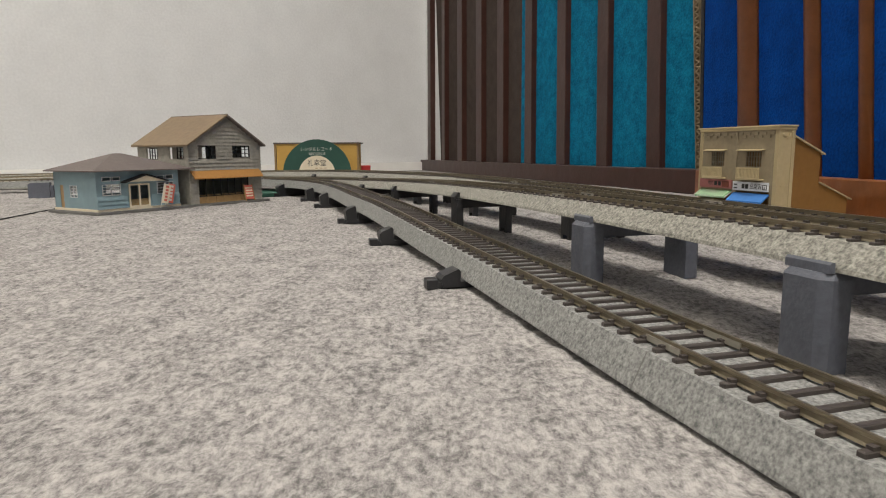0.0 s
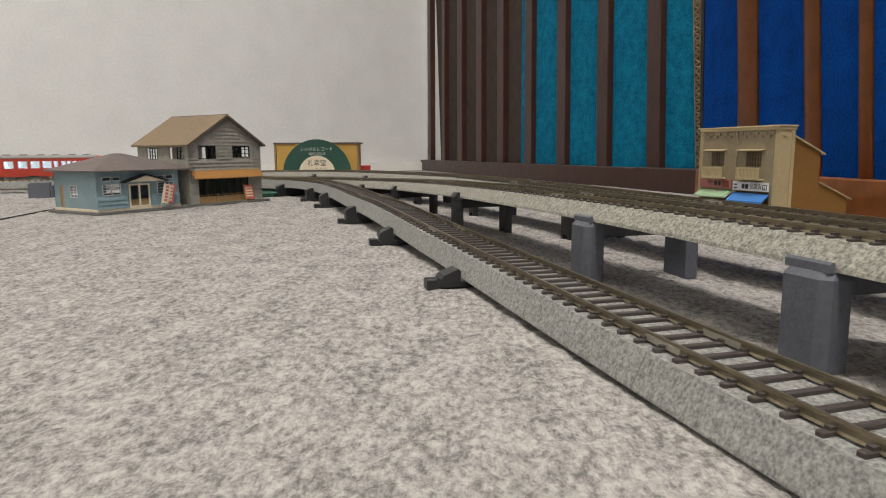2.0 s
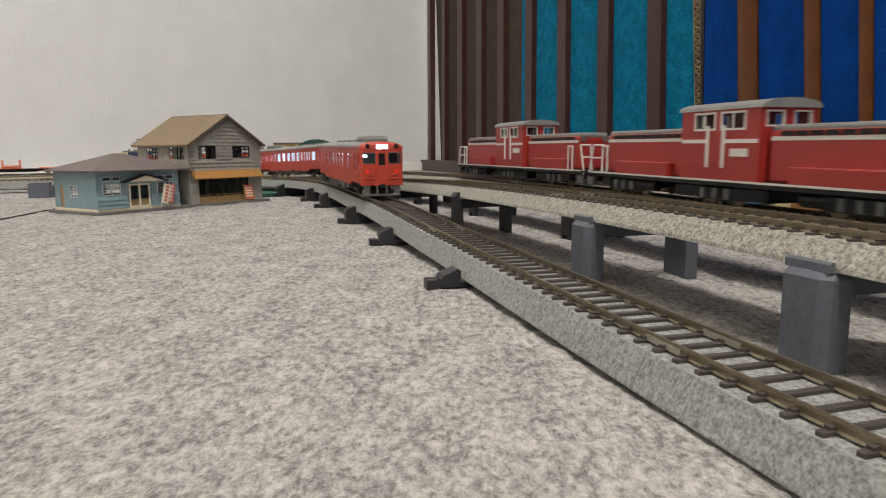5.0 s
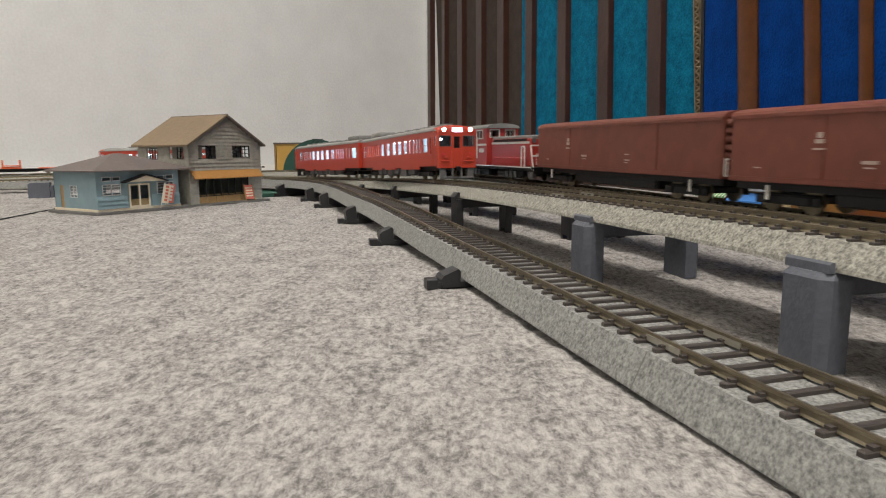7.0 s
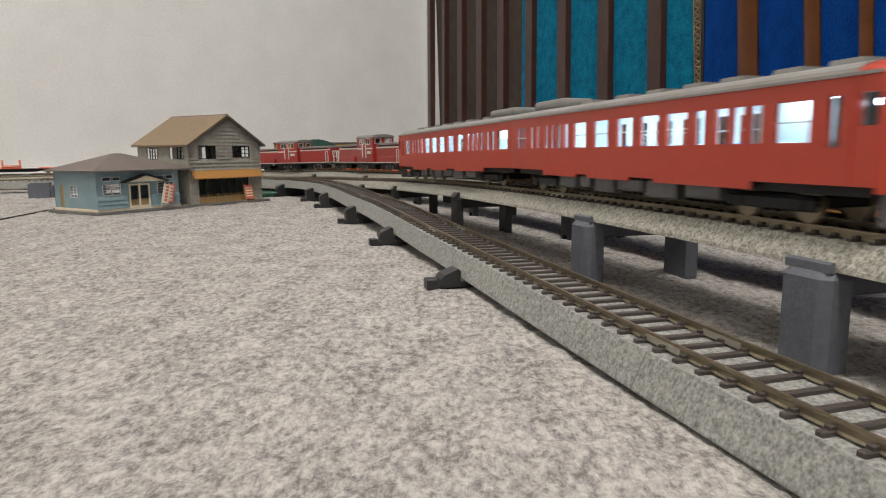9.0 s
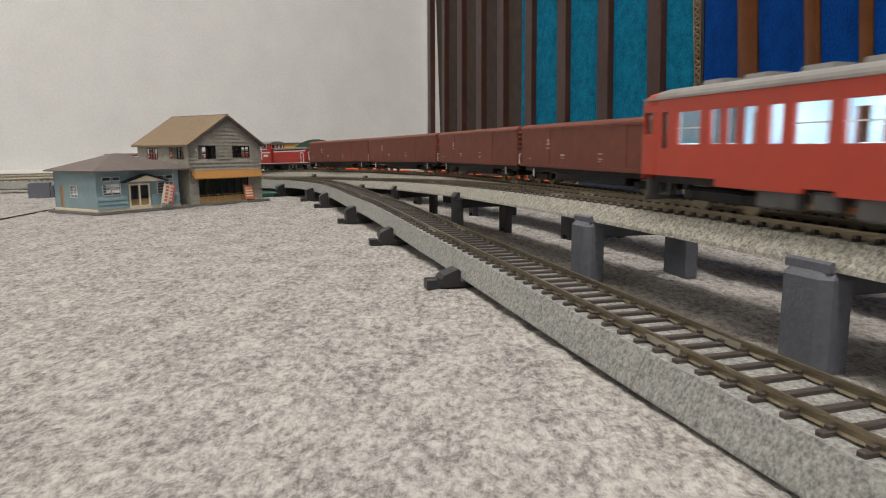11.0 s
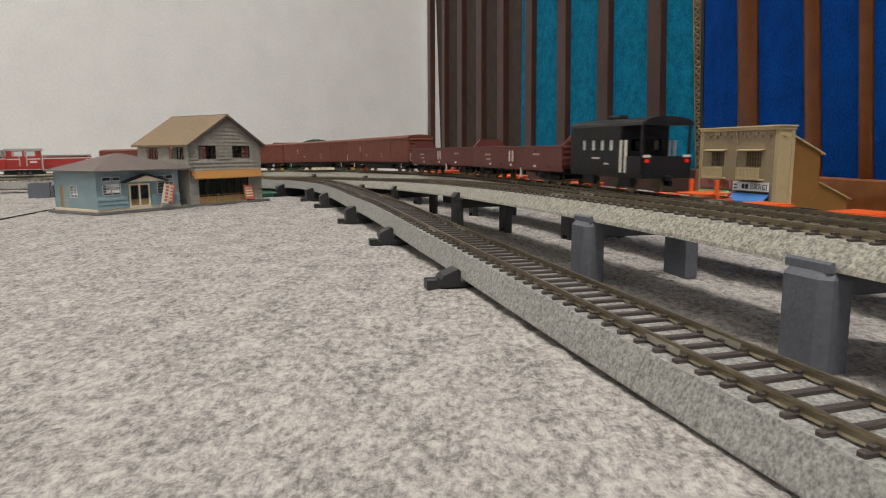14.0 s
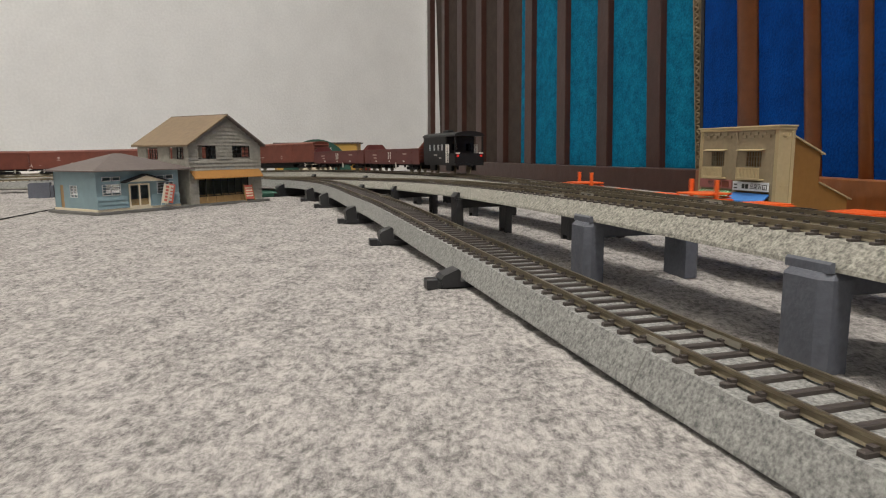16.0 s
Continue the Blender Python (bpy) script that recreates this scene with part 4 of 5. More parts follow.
        g.visible_shadow = False
        mm("cab_partition", box(-w + 0.8, w - 0.8, *yy(8.5, 9), 7.6, 21.2), UNDER, car, "grey cab partition")
        mm("cab_desk", box(-8.4, 8.4, *yy(1.4, 4), 7.6, 14.2), DULL_BLACK, car)
        mm("end_door", box(-2.1, 2.1, *yy(-0.28, 0.1), 6.0, 14.2, 0.1), VERMILION, face, "end door")
        mm("cab_lamp", box(-e * -6.9 - 0.9, -e * -6.9 + 0.9, *yy(2.6, 3.4), 18.0, 19.0, 0.3), SOFT_LIGHT, car, "lit cab lamp")
        sections = []
        bm = bmesh.new()
        for back, rise, drop in ((5.4, 2.65, 0.0), (3.2, 2.6, 0.0), (1.4, 2.3, 0.15), (0.3, 1.9, 0.3), (0.0, 1.3, 0.5)):
            ww = w + 0.1 - (0.9 if back < 0.2 else 0.35 if back < 1 else 0)
            sections.append([bm.verts.new((x, ye - e * back, max(z - 0.0, 21.2))) for x, z in [(ww, 21.2)] + arch(ww, 22.2 - drop, rise, 12) + [(-ww, 21.2)]])
        for r, q in zip(sections, sections[1:]):
            for i in range(len(r) - 1):
                bm.faces.new((r[i], r[i + 1], q[i + 1], q[i]))
        bm.faces.new(sections[-1])
        bm.faces.new(sections[0][::-1])
        bmesh.ops.recalc_face_normals(bm, faces=bm.faces[:])
        mm("cab_roof", bm, VERMILION, car, "vermilion cab roof", smooth=True)
        mm("sign_box", box(-2.9, 2.9, *yy(-0.3, 1.5), 21.2, 24.0, 0.4), VERMILION, face)
        mm("destination_sign", box(-2.5, 2.5, *yy(-0.55, -0.2), 21.5, 23.5, 0.2), SIGN_LIGHT, face, "lit white destination sign")
        plough = bmesh.new()
        for sx in (-1, 1):
            box(min(sx * 8.2, sx * 5.2), max(sx * 8.2, sx * 5.2), *yy(0.5, 1.3), 1.4, 5.8, 0.2, plough)
            box(min(sx * 2.6, sx * 1.6), max(sx * 2.6, sx * 1.6), *yy(0.2, 1.2), 1.6, 5.8, 0.2, plough)
        box(-8.2, 8.2, *yy(0.2, 1.1), 0.9, 1.9, 0.2, plough)
        mm("snow_guard", plough, UNDER, car, "grey snow guard")
    return car


LONG = [(1.2, 4.2, 15.2, 19.8), (7.4, 9.6, 12.2, 19.6), (13, 20.2, 13, 19.4), (23, 26, 13, 19.4), (27.4, 30.4, 13, 19.4), (31.6, 35, 13, 19.4), (38, 41, 13, 19.4), (43.4, 50.2, 13, 19.4), (53, 60, 13, 19.4), (63, 70, 13, 19.4), (74, 81, 13, 19.4), (85, 92, 13, 19.4), (95.4, 98, 13, 19.4), (100, 102.6, 13, 19.4), (104, 106.6, 13, 19.4), (108.2, 110.6, 13, 19.4), (114, 116.4, 13, 19.4), (118.4, 121, 13, 19.4), (124, 132, 13, 19.4)]
SHORT = [(1.2, 4.2, 15.2, 19.8), (14.6, 18.2, 12.2, 19.6), (24, 27.4, 12.8, 19.4), (30.4, 37.4, 12.8, 19.4), (41, 48, 12.8, 19.4), (51.6, 58.6, 12.8, 19.4), (62, 69, 12.8, 19.4), (72.6, 79.6, 12.8, 19.4), (82.8, 89.4, 12.8, 19.4), (92.8, 96, 12.8, 19.4), (99.4, 106, 12.8, 19.4), (109, 114.4, 17.4, 19.4), (120.4, 125.6, 12.0, 19.4), (127.8, 130, 12.4, 19.0), (131.6, 134.6, 15.2, 19.8)]
BIG_LABEL = "vermilion model diesel railcar with grey roof and bright lit windows"
single_car = railcar([(a * 1.023, b * 1.023, lo, hi) for a, b, lo, hi in SHORT], 1, (True, True), 7, True, "single vermilion model railcar with blue seats and lit windows", ("off", "tail"), 69.8)
single_car.scale = (1.045, 1.045, 1.045)
lead_car = railcar(LONG, -1, (False, True), 9, False, BIG_LABEL, ("off", "head"))
rear_car = railcar(LONG, 1, (True, False), 9, False, BIG_LABEL, ("tail", "off"))


def diesel_loco():
    """A red centre-cab diesel locomotive, 130 mm long."""
    lo = tagged(new("model_diesel_locomotive"), "red centre-cab model diesel locomotive with white handrails", "model locomotive", "red diesel locomotives")
    mm("running_board", box(-9.2, 9.2, -64, 64, 5.2, 6.7, 0.2), DULL_BLACK, lo, "black running board")
    for sx in (-1, 1):
        mm("white_stripe", box(sx * 9.2 - 0.12, sx * 9.2 + 0.12, -63, 63, 6.35, 6.85), LOCO_WHITE, lo, "white stripe along the running board")
    for name, a, b in (("rear_hood", -57, -15.5), ("front_hood", 14, 55)):
        hood = mm(name, box(-6.6, 6.6, a, b, 6.7, 19.5, 0.9, segs=2), LOCO_RED, lo, "red engine hood")
        mm("white_band", box(-6.72, 6.72, a + 0.6, b - 0.6, 16.9, 17.9, 0.05), LOCO_WHITE, hood)
        mm("roof_cover", box(-6.0, 6.0, a - 0.1, b + 0.1, 18.6, 20.7, 0.7, segs=2), VENT_GREY, hood, "grey hood roof")
        for sx in (-1, 1):
            for k in range(9):
                y = a + 3 + k * (b - a - 6) / 9
                mm("grille", box(sx * 6.7 - 0.15, sx * 6.7 + 0.15, y, y + (b - a - 6) / 9 - 0.6, 18.0, 19.2), DULL_BLACK, hood, "black grille")
            mm("side_box", box(sx * 7.6 - 1.1, sx * 7.6 + 1.1, a + 6, b - 8, 6.7, 10.8, 0.2), LOCO_RED, hood)
    cab_holes = [(-9.5, -1.5, 20.0, 24.2), (1.0, 8.5, 20.0, 24.2)]
    cab = mm("cab", pierced(-14.5, 14, 6.7, 25.2, cab_holes, -8.6, -7.9, "y"), LOCO_RED, lo, "red driver's cab")
    mm("cab_side", pierced(-14.5, 14, 6.7, 25.2, cab_holes, 7.9, 8.6, "y"), LOCO_RED, cab)
    for y in (-14.5, 13.3):
        mm("cab_end", pierced(-7.9, 7.9, 6.7, 25.2, [(-6.8, -1.6, 20.6, 24.2), (1.6, 6.8, 20.6, 24.2)], y, y + 0.7, "x"), LOCO_RED, cab)
        for sx in (-1, 1):
            mm("cab_window", pierced(min(sx * 1.4, sx * 7), max(sx * 1.4, sx * 7), 20.4, 24.4, [(min(sx * 1.8, sx * 6.6), max(sx * 1.8, sx * 6.6), 20.8, 24.0)], y - 0.12, y + 0.82, "x"), LOCO_WHITE, cab)
    for sx in (-1, 1):
        for a, b in ((-9.5, -1.5), (1.0, 8.5)):
            mm("cab_window", pierced(a - 0.3, b + 0.3, 19.7, 24.5, [(a + 0.2, (a + b) / 2 - 0.2, 20.2, 24.0), ((a + b) / 2 + 0.2, b - 0.2, 20.2, 24.0)], sx * 8.6 - 0.15, sx * 8.6 + 0.15, "y"), LOCO_WHITE, cab)
            g = mm("pane", box(sx * 8.2 - 0.05, sx * 8.2 + 0.05, a, b, 20, 24.2), GLASS, cab)
            g.visible_shadow = False
        mm("white_band", box(sx * 8.6 - 0.12, sx * 8.6 + 0.12, -14, -3, 16.4, 17.4), LOCO_WHITE, cab)
        mm("white_band", box(sx * 8.6 - 0.12, sx * 8.6 + 0.12, 4, 13.6, 16.4, 17.4), LOCO_WHITE, cab)
        for y in (-2.6, 3.2):
            mm("door_rail", box(sx * 8.9 - 0.3, sx * 8.9 + 0.25, y - 0.3, y + 0.3, 10, 21), LOCO_WHITE, cab, "white door handrail")
        mm("number_plate", box(sx * 8.7 - 0.1, sx * 8.7 + 0.1, -11, -5, 13, 15), LOCO_WHITE, cab)
    mm("cab_roof", prism(arch(9.0, 25.0, 2.4), "y", -15.6, 15.2), VENT_GREY, cab, "grey arched cab roof")
    mm("exhaust", box(-2.2, 2.2, 15.2, 18.6, 18, 26.2, 0.4), VENT_GREY, lo, "grey exhaust stack")
    mm("cab_interior", box(-6.5, 6.5, -13, 12.5, 8, 18), DULL_BLACK, cab)
    for e in (-1, 1):
        end = mm("end_platform", box(-8.6, 8.6, min(e * 58, e * 65), max(e * 58, e * 65), 3.6, 6.7, 0.2), DULL_BLACK, lo)
        coupler(lo, e * 65, e)
        for sx in (-1, 1):
            rails = bmesh.new()
            x, r = sx * 8.4, 0.32
            rod((x, e * 64, 5.2), (x, e * 61.4, 16), r, 6, rails)
            rod((x, e * 61.4, 16), (sx * 4.2, e * 61.4, 16), r, 6, rails)
            rod((sx * 4.2, e * 61.4, 16), (sx * 4.2, e * 62.6, 6.7), r, 6, rails)
            rod((x, e * 62.6, 11.5), (sx * 4.2, e * 62, 11.5), r, 6, rails)
            rod((x, e * 55.5, 6.8), (x, e * 55.5, 15.6), r, 6, rails)
            rod((x, e * 52.5, 6.8), (x, e * 52.5, 15.6), r, 6, rails)
            rod((x, e * 55.5, 15.6), (x, e * 52.5, 15.6), r, 6, rails)
            mm("handrail", rails, LOCO_WHITE, lo, "white end handrail")
            mm("step", box(sx * 8 - 1.1, sx * 8 + 1.1, min(e * 60, e * 64), max(e * 60, e * 64), 1.8, 4.8, 0.2), UNDER, lo)
            mm("marker_lamp", rod((sx * 4.6, e * 55, 18.2), (sx * 4.6, e * 57.4, 18.2), 1.0, 12), UNDER, lo)
    mm("fuel_tank", box(-8, 8, -17, 17, 1.6, 5.4, 0.6), DULL_BLACK, lo)
    for sx in (-1, 1):
        for y in (-31, 31):
            mm("air_tank", rod((sx * 6.6, y - 4.5, 3.4), (sx * 6.6, y + 4.5, 3.4), 1.7, 12), DULL_BLACK, lo, "black air tank")
        for y in (-52, 52):
            mm("sand_box", box(sx * 7.4 - 1.2, sx * 7.4 + 1.2, y - 2.6, y + 2.6, 2.4, 5.2, 0.3), DULL_BLACK, lo)
    for y in (-42, 0, 42):
        truck = bogie(lo, y, 15 if y else 10)
        for sx in (-1, 1):
            mm("spring_beam", box(sx * 7.7 - 0.5, sx * 7.7 + 0.5, y - 9.5 if y else -6, y + 9.5 if y else 6, 1.5, 4.9, 0.3), DULL_BLACK, truck)
            for k in (-1, 0, 1):
                mm("spring", rod((sx * 8.3, y + k * 4.4, 1.8), (sx * 8.3, y + k * 4.4, 4.6), 0.8, 8), UNDER, truck)
    return lo


def box_wagon():
    """A red-oxide bogie box wagon, 106 mm long."""
    wg = tagged(new("model_box_wagon"), "red-oxide model box wagon with plain sliding doors", "model freight wagon", "box wagons")
    L = 53.0
    body = mm("body", box(-9.0, 9.0, -L, L, 7.0, 23.4, 0.15), OXIDE, wg)
    mm("roof", prism(arch(9.4, 23.2, 2.0), "y", -L - 0.3, L + 0.3), OXIDE, wg, "low arched roof")
    for sx in (-1, 1):
        for k in range(4):
            a = -L + 0.6 + k * (2 * L - 1.2) / 4
            off = 0.28 if k % 2 else 0.12
            mm("sliding_door", box(sx * 9.0 - off, sx * 9.0 + off, a + 0.15, a + (2 * L - 1.2) / 4 - 0.15, 8.4, 22.6), OXIDE, wg, "plain sliding door")
        mm("door_track", box(sx * 9.2 - 0.3, sx * 9.2 + 0.3, -L, L, 7.2, 8.3), OXIDE, wg)
        mm("top_track", box(sx * 9.2 - 0.3, sx * 9.2 + 0.3, -L, L, 22.4, 23.3), OXIDE, wg)
        for a, b, c, d in ((26.7, 28.1, 17.4, 18.6), (26.3, 28.5, 16.2, 17.1), (26.0, 29.0, 14.8, 15.2), (14, 17.4, 11.9, 12.6), (14.6, 16.8, 11.0, 11.3), (-12, -9.6, 12.8, 13.2), (-12.4, -9.8, 11.0, 11.4), (-11.4, -9.8, 10.2, 10.5), (43, 45, 10.4, 10.7)):
            mm("lettering_bar", box(sx * 9.35 - 0.06, sx * 9.35 + 0.06, a, b, c, d), MARKING, wg)
        for y in (-41, 41):
            mm("brake_wheel", box(sx * 8.8 - 0.2, sx * 8.8 + 0.2, y - 0.35, y + 0.35, 3.0, 6.4), LOCO_WHITE, wg, "white brake lever")
        mm("side_truss", box(sx * 7.2 - 0.4, sx * 7.2 + 0.4, -24, 24, 2.6, 5.4, 0.3), DULL_BLACK, wg)
    for e in (-1, 1):
        for k in range(7):
            mm("end_rib", box(-8.6, 8.6, min(e * L, e * (L + 1.7)), max(e * L, e * (L + 1.7)), 8.0 + 2.15 * k, 9.75 + 2.15 * k, 0.55), OXIDE, wg, "pressed end rib")
        ladder = bmesh.new()
        for x in (-8.9, -6.9):
            rod((x, e * (L + 2.0), 8), (x, e * (L + 2.0), 12.4), 0.16, 6, ladder)
        for z in (8, 12.4):
            rod((-8.9, e * (L + 2.0), z), (-6.9, e * (L + 2.0), z), 0.16, 6, ladder)
        mm("hand_step", ladder, LOCO_WHITE, wg, "white hand step")
        coupler(wg, e * L, e)
    mm("underframe", box(-7.4, 7.4, -L + 1, L - 1, 5.2, 7.0), DULL_BLACK, wg)
    mm("brake_gear", box(-5, 5, -22, 22, 2.2, 5.4, 0.4), DULL_BLACK, wg)
    bogie(wg, -37, 11.5)
    bogie(wg, 37, 11.5)
    return wg


def gondola():
    """A maroon open wagon, 94 mm long, with high sloping ends."""
    wg = tagged(new("model_open_wagon"), "maroon open model wagon with high shaped ends", "model freight wagon", "open wagons")
    L = 47.0
    mm("floor", box(-9, 9, -L, L, 6.8, 7.8), OXIDE_DARK, wg)
    for sx in (-1, 1):
        mm("side", box(sx * 8.8 - 0.35, sx * 8.8 + 0.35, -L, L, 7.2, 15.6, 0.1), OXIDE_DARK, wg, "low maroon side")
        mm("top_rim", box(sx * 8.95 - 0.4, sx * 8.95 + 0.4, -L, L, 15.0, 15.9, 0.1), OXIDE_DARK, wg)
        mm("sole_bar", box(sx * 8.7 - 0.4, sx * 8.7 + 0.4, -L, L, 5.6, 7.4, 0.1), OXIDE_DARK, wg)
        for k in range(7):
            y = -36 + 12 * k
            mm("hinge", box(sx * 9.3 - 0.25, sx * 9.3 + 0.25, y - 0.7, y + 0.7, 7.0, 8.0), LOCO_WHITE if k % 2 else OXIDE_DARK, wg)
            mm("latch", box(sx * 9.25 - 0.2, sx * 9.25 + 0.2, y - 0.5, y + 0.5, 13, 14), OXIDE_DARK, wg)
            mm("truss", box(sx * 8.2 - 0.4, sx * 8.2 + 0.4, y - 0.7, y + 0.7, 3.4, 5.8), DULL_BLACK, wg)
        for y in (-1.6, 1.6):
            mm("white_mark", box(sx * 9.2 - 0.1, sx * 9.2 + 0.1, y - 0.6, y + 0.6, 9.0, 14.0), LOCO_WHITE, wg, "white door mark")
        for a, b, c, d in ((24, 31, 11.6, 12.4), (24, 29, 9.4, 10.2), (-28, -22, 12, 12.8)):
            mm("lettering_bar", box(sx * 9.2 - 0.06, sx * 9.2 + 0.06, a, b, c, d), MARKING, wg)
        mm("brake_lever", box(sx * 8.9 - 0.3, sx * 8.9 + 0.3, -10.6, -9.6, 2.4, 6.6), LOCO_WHITE, wg, "white brake lever")
    for e in (-1, 1):
        bm = prism([(-9.0, 7.2), (9.0, 7.2), (9.0, 15.8), (5.2, 19.8), (-5.2, 19.8), (-9.0, 15.8)], "y", min(e * L, e * (L - 0.8)), max(e * L, e * (L - 0.8)))
        end = mm("high_end", bm, OXIDE_DARK if e > 0 else OXIDE, wg, "tall shaped end wall")
        for k in range(5):
            hw = 8.6 if k < 4 else 6.4
            mm("end_rib", box(-hw, hw, min(e * L, e * (L + 0.8)), max(e * L, e * (L + 0.8)), 8.2 + 2.2 * k, 9.2 + 2.2 * k, 0.2), OXIDE_DARK, end)
        coupler(wg, e * L, e)
    mm("underframe", box(-6, 6, -L + 1, L - 1, 4.6, 6.8), DULL_BLACK, wg)
    bogie(wg, -33, 11)
    bogie(wg, 33, 11)
    return wg


def brake_van():
    """A black brake van, 48 mm long, with an open platform at its rear."""
    van = tagged(new("model_brake_van"), "black model brake van with a covered open rear platform", "model freight wagon")
    holes = [(y, y + 2.6, 14.2, 17.6) for y in (-6.4, -0.6, 5.4, 12.0)]
    for sx in (-1, 1):
        mm("side", pierced(-11, 23, 6.8, 22.4, holes, sx * 9 - 0.35, sx * 9 + 0.35, "y"), DULL_BLACK, van, "black planked side")
        for h in holes:
            mm("window_pane", box(sx * 8.9 - 0.1, sx * 8.9 + 0.1, h[0], h[1], h[2], h[3]), PALE, van, "pale window")
        mm("platform_side", box(sx * 9 - 0.35, sx * 9 + 0.35, -23, -14.6, 6.8, 12.4), DULL_BLACK, van)
        for y in (-14.2, -11.3):
            mm("grab_rail", box(sx * 9.3 - 0.3, sx * 9.3 + 0.3, y - 0.5, y + 0.5, 7, 17.6, 0.1), LOCO_WHITE, van, "white grab rail")
        mm("roof_post", box(sx * 8.7 - 0.35, sx * 8.7 + 0.35, -23, -22.2, 6.8, 22.4), DULL_BLACK, van)
        mm("tail_bracket", box(sx * 7.4 - 1.2, sx * 7.4 + 1.2, -23.6, -23, 12.1, 12.9), LOCO_WHITE, van)
        mm("tail_lamp", rod((sx * 7.4, -23, 11.0), (sx * 7.4, -23.8, 11.0), 0.6, 12), TAIL_RED, van, "lit red tail lamp")
        for a, b, c in ((2, 7, 11.2), (-4, -1, 9.4)):
            mm("lettering_bar", box(sx * 9.4 - 0.06, sx * 9.4 + 0.06, a, b, c, c + 0.6), LOCO_WHITE, van)
        for y in (-12, 12):
            mm("wheel_guard", box(sx * 7.4 - 0.7, sx * 7.4 + 0.7, y - 4, y + 4, 2.2, 6.8, 0.3), DULL_BLACK, van)
            mm("wheel", rod((sx * 4.5, y, 2.9), (sx * 5.3, y, 2.9), 2.9, 14), RAIL, van, "metal wheel")
    mm("front_wall", box(-9, 9, 22.4, 23, 6.8, 22.4), DULL_BLACK, van)
    mm("cabin_wall", pierced(-9, 9, 6.8, 22.4, [(-5.5, -2.5, 14, 18), (3.5, 6.5, 14, 18)], -11.4, -10.8, "x"), DULL_BLACK, van)
    mm("platform_rail", box(-9, 9, -23, -22.5, 6.8, 12.4), DULL_BLACK, van)
    mm("floor", box(-9, 9, -23.4, 23.4, 5.4, 7.0), DULL_BLACK, van)
    mm("roof", prism(arch(9.6, 22.2, 2.8), "y", -23.6, 24.0), DULL_BLACK, van, "black arched roof")
    mm("roof_vent", box(-2, 2, 2, 10, 24.8, 26.4, 0.5), DULL_BLACK, van)
    coupler(van, -23, -1)
    coupler(van, 23, 1)
    return van


def electric_loco():
    """A navy electric locomotive, 116 mm long, with cream ends and raised pantographs; its front points to -y."""
    lo = tagged(new("model_electric_locomotive"), "navy blue model electric locomotive with raised pantographs", "model locomotive")
    L = 57.0
    body = mm("body", box(-9, 9, -L + 8, L - 8, 6.8, 22.4, 0.3), LOCO_BLUE, lo)
    for e in (-1, 1):
        mm("cab_end", box(-9, 9, min(e * L, e * (L - 8.2)), max(e * L, e * (L - 8.2)), 6.8, 22.2, 0.7, segs=2), CREAM, lo, "cream cab end")
        for sx in (-1, 1):
            mm("cab_window", box(sx * 9.05 - 0.1, sx * 9.05 + 0.1, min(e * (L - 5.4), e * (L - 2)), max(e * (L - 5.4), e * (L - 2)), 16, 20), DULL_BLACK, lo)
            mm("windscreen", box(sx * 3.8 - 3, sx * 3.8 + 3, min(e * (L - 0.2), e * (L + 0.12)), max(e * (L - 0.2), e * (L + 0.12)), 16, 20.4), DULL_BLACK, lo)
        coupler(lo, e * L, e)
        y = e * 38
        pg = bmesh.new()
        for sx in (-1, 1):
            x = sx * 4.2
            for ey in (-1, 1):
                rod((x, y + ey * 4, 24.6), (x * 0.9, y + ey * 9.0, 30.2), 0.28, 6, pg)
                rod((x * 0.9, y + ey * 9.0, 30.2), (x * 0.8, y, 36.4), 0.22, 6, pg)
            rod((x * 0.9, y - 9.0, 30.2), (-x * 0.9, y - 9.0, 30.2), 0.18, 6, pg)
            rod((x * 0.9, y + 9.0, 30.2), (-x * 0.9, y + 9.0, 30.2), 0.18, 6, pg)
        box(-7.2, 7.2, y - 1.4, y + 1.4, 36.2, 36.9, 0.1, pg)
        box(-4.8, 4.8, y - 6, y + 6, 24.0, 24.7, 0.1, pg)
        mm("pantograph", pg, DULL_BLACK, lo, "raised dark pantograph")
        mm("horn", box(-1.2, 1.2, e * 50 - 1, e * 50 + 1, 22.2, 26, 0.2), VENT_GREY, lo)
    mm("roof", prism(arch(8.8, 22.2, 1.8), "y", -L + 2, L - 2), UNDER, lo, "dark grey roof")
    mm("roof_monitor", box(-4, 4, -24, 24, 23.4, 26.0, 0.5), LOCO_BLUE, lo)
    for sx in (-1, 1):
        for k in range(8):
            y = -33 + 9.4 * k
            mm("louvre", box(sx * 9.05 - 0.1, sx * 9.05 + 0.1, y - 3, y + 3, 16, 19.6), UNDER, lo, "grey louvre")
        mm("pale_stripe", box(sx * 9.05 - 0.06, sx * 9.05 + 0.06, -46, 46, 7.4, 8.0), PALE, lo)
    mm("underframe", box(-8, 8, -L + 2, L - 2, 4.6, 6.8), DULL_BLACK, lo)
    for y in (-36, 0, 36):
        bogie(lo, y, 13)
    return lo


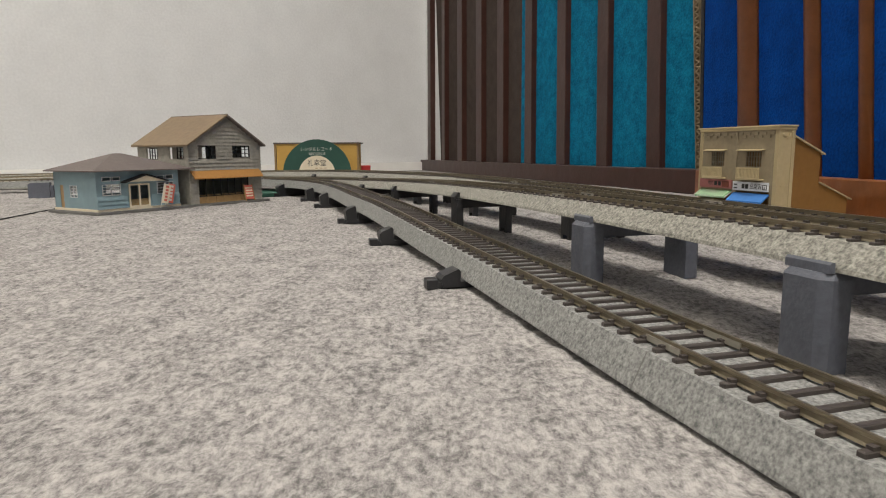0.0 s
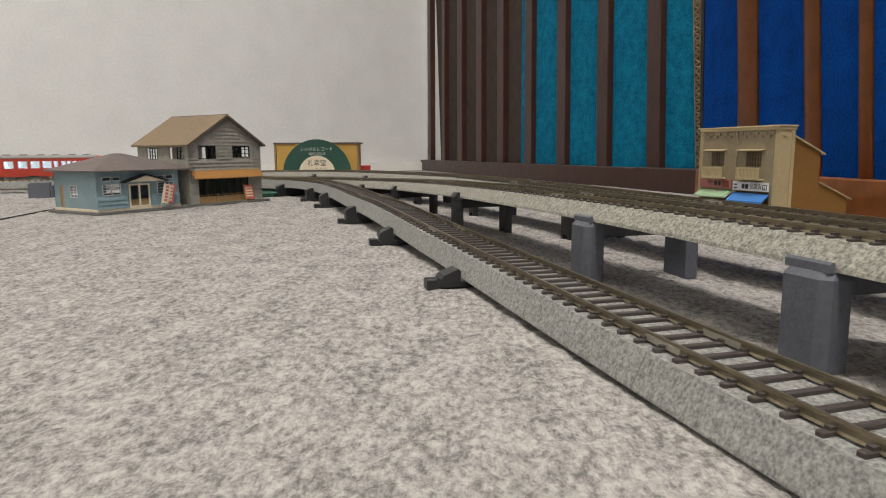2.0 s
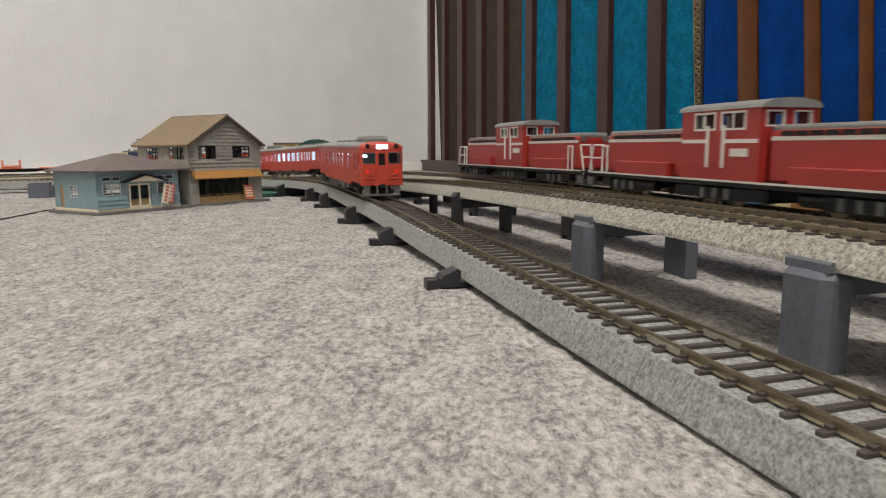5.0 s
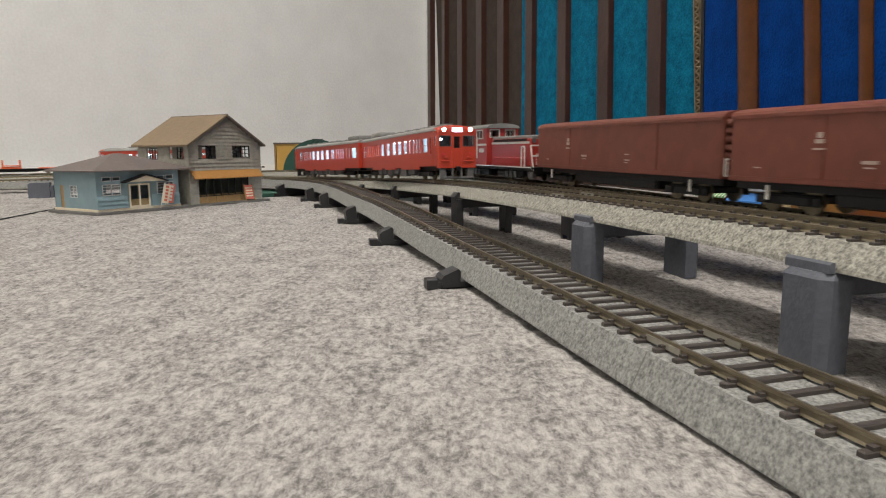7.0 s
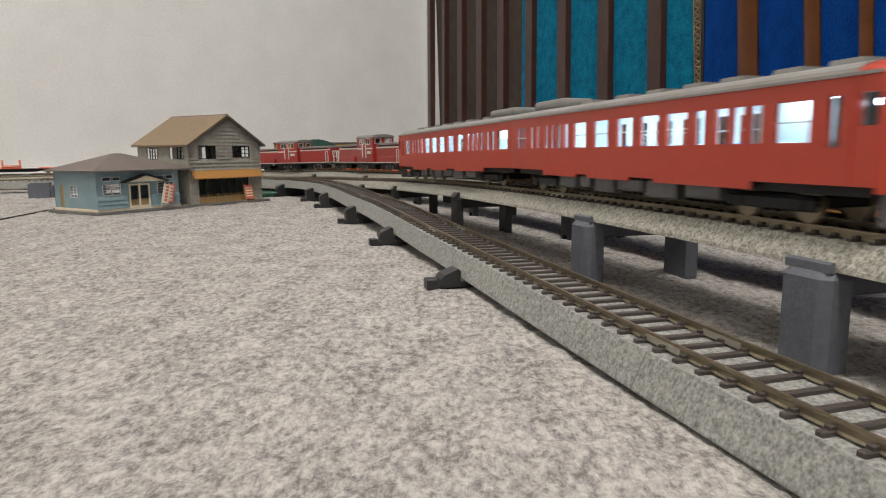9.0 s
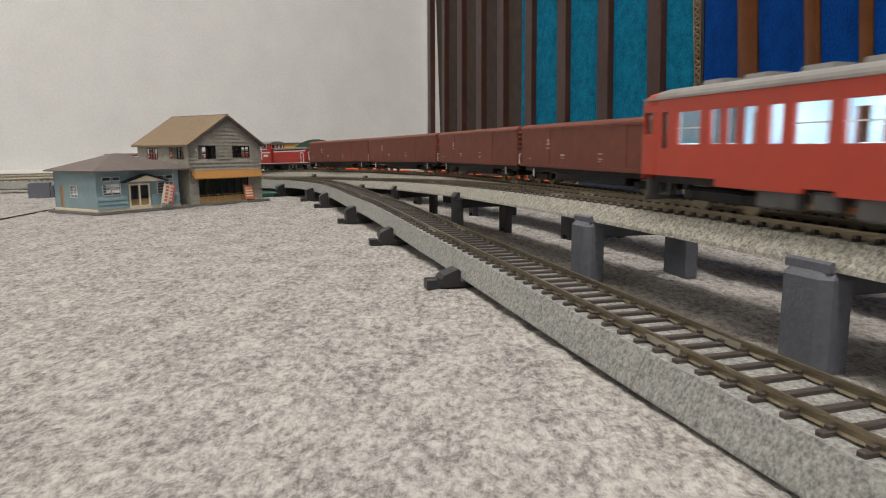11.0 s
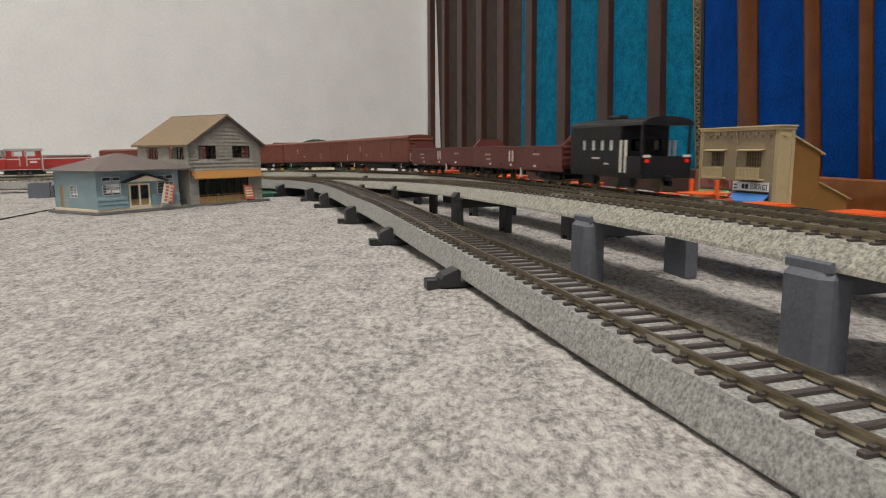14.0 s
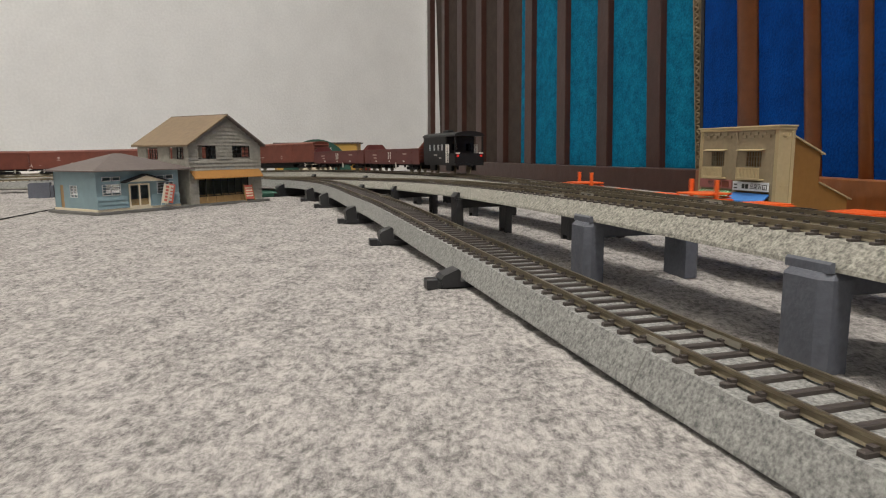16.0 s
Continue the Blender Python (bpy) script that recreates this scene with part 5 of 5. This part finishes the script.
def rack_wagon():
    """A black flat wagon, 103 mm long, with an orange rack and low orange cradles."""
    wg = tagged(new("model_flat_wagon"), "black model flat wagon carrying orange rail racks", "model freight wagon", "flat wagons")
    L = 51.5
    mm("deck", box(-8.6, 8.6, -L, L, 4.7, 5.5, 0.2), DULL_BLACK, wg)
    mm("centre_beam", prism([(-L + 14, 4.8), (-22, 2.0), (22, 2.0), (L - 14, 4.8)], "x", -6.5, 6.5), DULL_BLACK, wg)
    rack = mm("rack", box(-8.2, 8.2, -9.4, 9.4, 5.6, 6.5, 0.2), ORANGE, wg, "orange rail rack")
    mm("rack_deck", box(-8.0, 8.0, -8.2, 8.2, 8.2, 9.1, 0.2), ORANGE, rack)
    for sx in (-1, 1):
        mm("post", box(-0.8, 0.8, sx * 8 - 0.8, sx * 8 + 0.8, 6.5, 14.8, 0.2), ORANGE, rack, "orange post")
        mm("brace", rod((sx * 6.8, -9, 7.2), (sx * 6.8, 9, 7.2), 0.4), ORANGE, rack)
    for y in (-33, 33):
        cr = mm("cradle", box(-8.2, 8.2, y - 8.6, y + 8.6, 5.6, 6.2, 0.1), ORANGE, wg, "low orange cradle")
        for k in range(-3, 4):
            mm("cradle_tooth", box(-7.8, 7.8, y + k * 2.3 - 0.7, y + k * 2.3 + 0.7, 6.2, 6.8, 0.1), ORANGE, cr)
    for e in (-1, 1):
        coupler(wg, e * L, e)
        bogie(wg, e * 39, 11, 2.2)
    return wg


loco_a = diesel_loco()
loco_a.scale = (1, 1.05, 1)
loco_b = copy_thing(loco_a, Matrix())
boxes = [box_wagon()]
boxes[0].scale = (1, 1.05, 1)
boxes += [copy_thing(boxes[0], Matrix()) for k in range(3)]
opens = [gondola()]
opens.append(copy_thing(opens[0], Matrix()))
van = brake_van()
electric = electric_loco()
racks = [rack_wagon()]
racks += [copy_thing(racks[0], Matrix()) for k in range(4)]


def ride(line, s, half):
    """The pose of a car whose bogies stand half ahead of and behind the place s on a line."""
    a, b = on(line, s - half), on(line, s + half)
    d = b - a
    right = Vector((d.y, -d.x, 0)).normalized()
    ahead = d.normalized()
    m = Matrix((right, ahead, right.cross(ahead))).transposed().to_4x4()
    m.translation = (a + b) / 2
    return m


def run(car, line, start, speed, half, step=0.2):
    walk(car, [(k * step, ride(line, (start + speed * k * step) * MM, half * MM)) for k in range(int(16 / step) + 1)])


def motions():
    # places in mm along each line at the start, and speeds in mm per second
    run(single_car, near_line, -339.4, 160.0, 47)
    run(lead_car, middle_line, 1123.2 + 68.4, -107.15, 45)
    run(rear_car, middle_line, 1123.2 + 68.4 + 137.5, -107.15, 45)
    front, speed = 8.0, 90.4
    run(loco_a, freight_line, front - 68, speed, 42)
    run(loco_b, freight_line, front - 68 - 139, speed, 42)
    for k, wagon in enumerate(boxes):
        run(wagon, freight_line, front - 278 - 57 - 115 * k, speed, 37)
    for k, wagon in enumerate(opens):
        run(wagon, freight_line, front - 738 - 49 - 99 * k, speed, 33)
    run(van, freight_line, front - 938 - 26, speed, 12)
    run(electric, back_line, 1485 + 38, -108, 36)
    for k, wagon in enumerate(racks):
        run(wagon, back_line, 1485 + 204 + 108 * k, -108, 39)


motions()
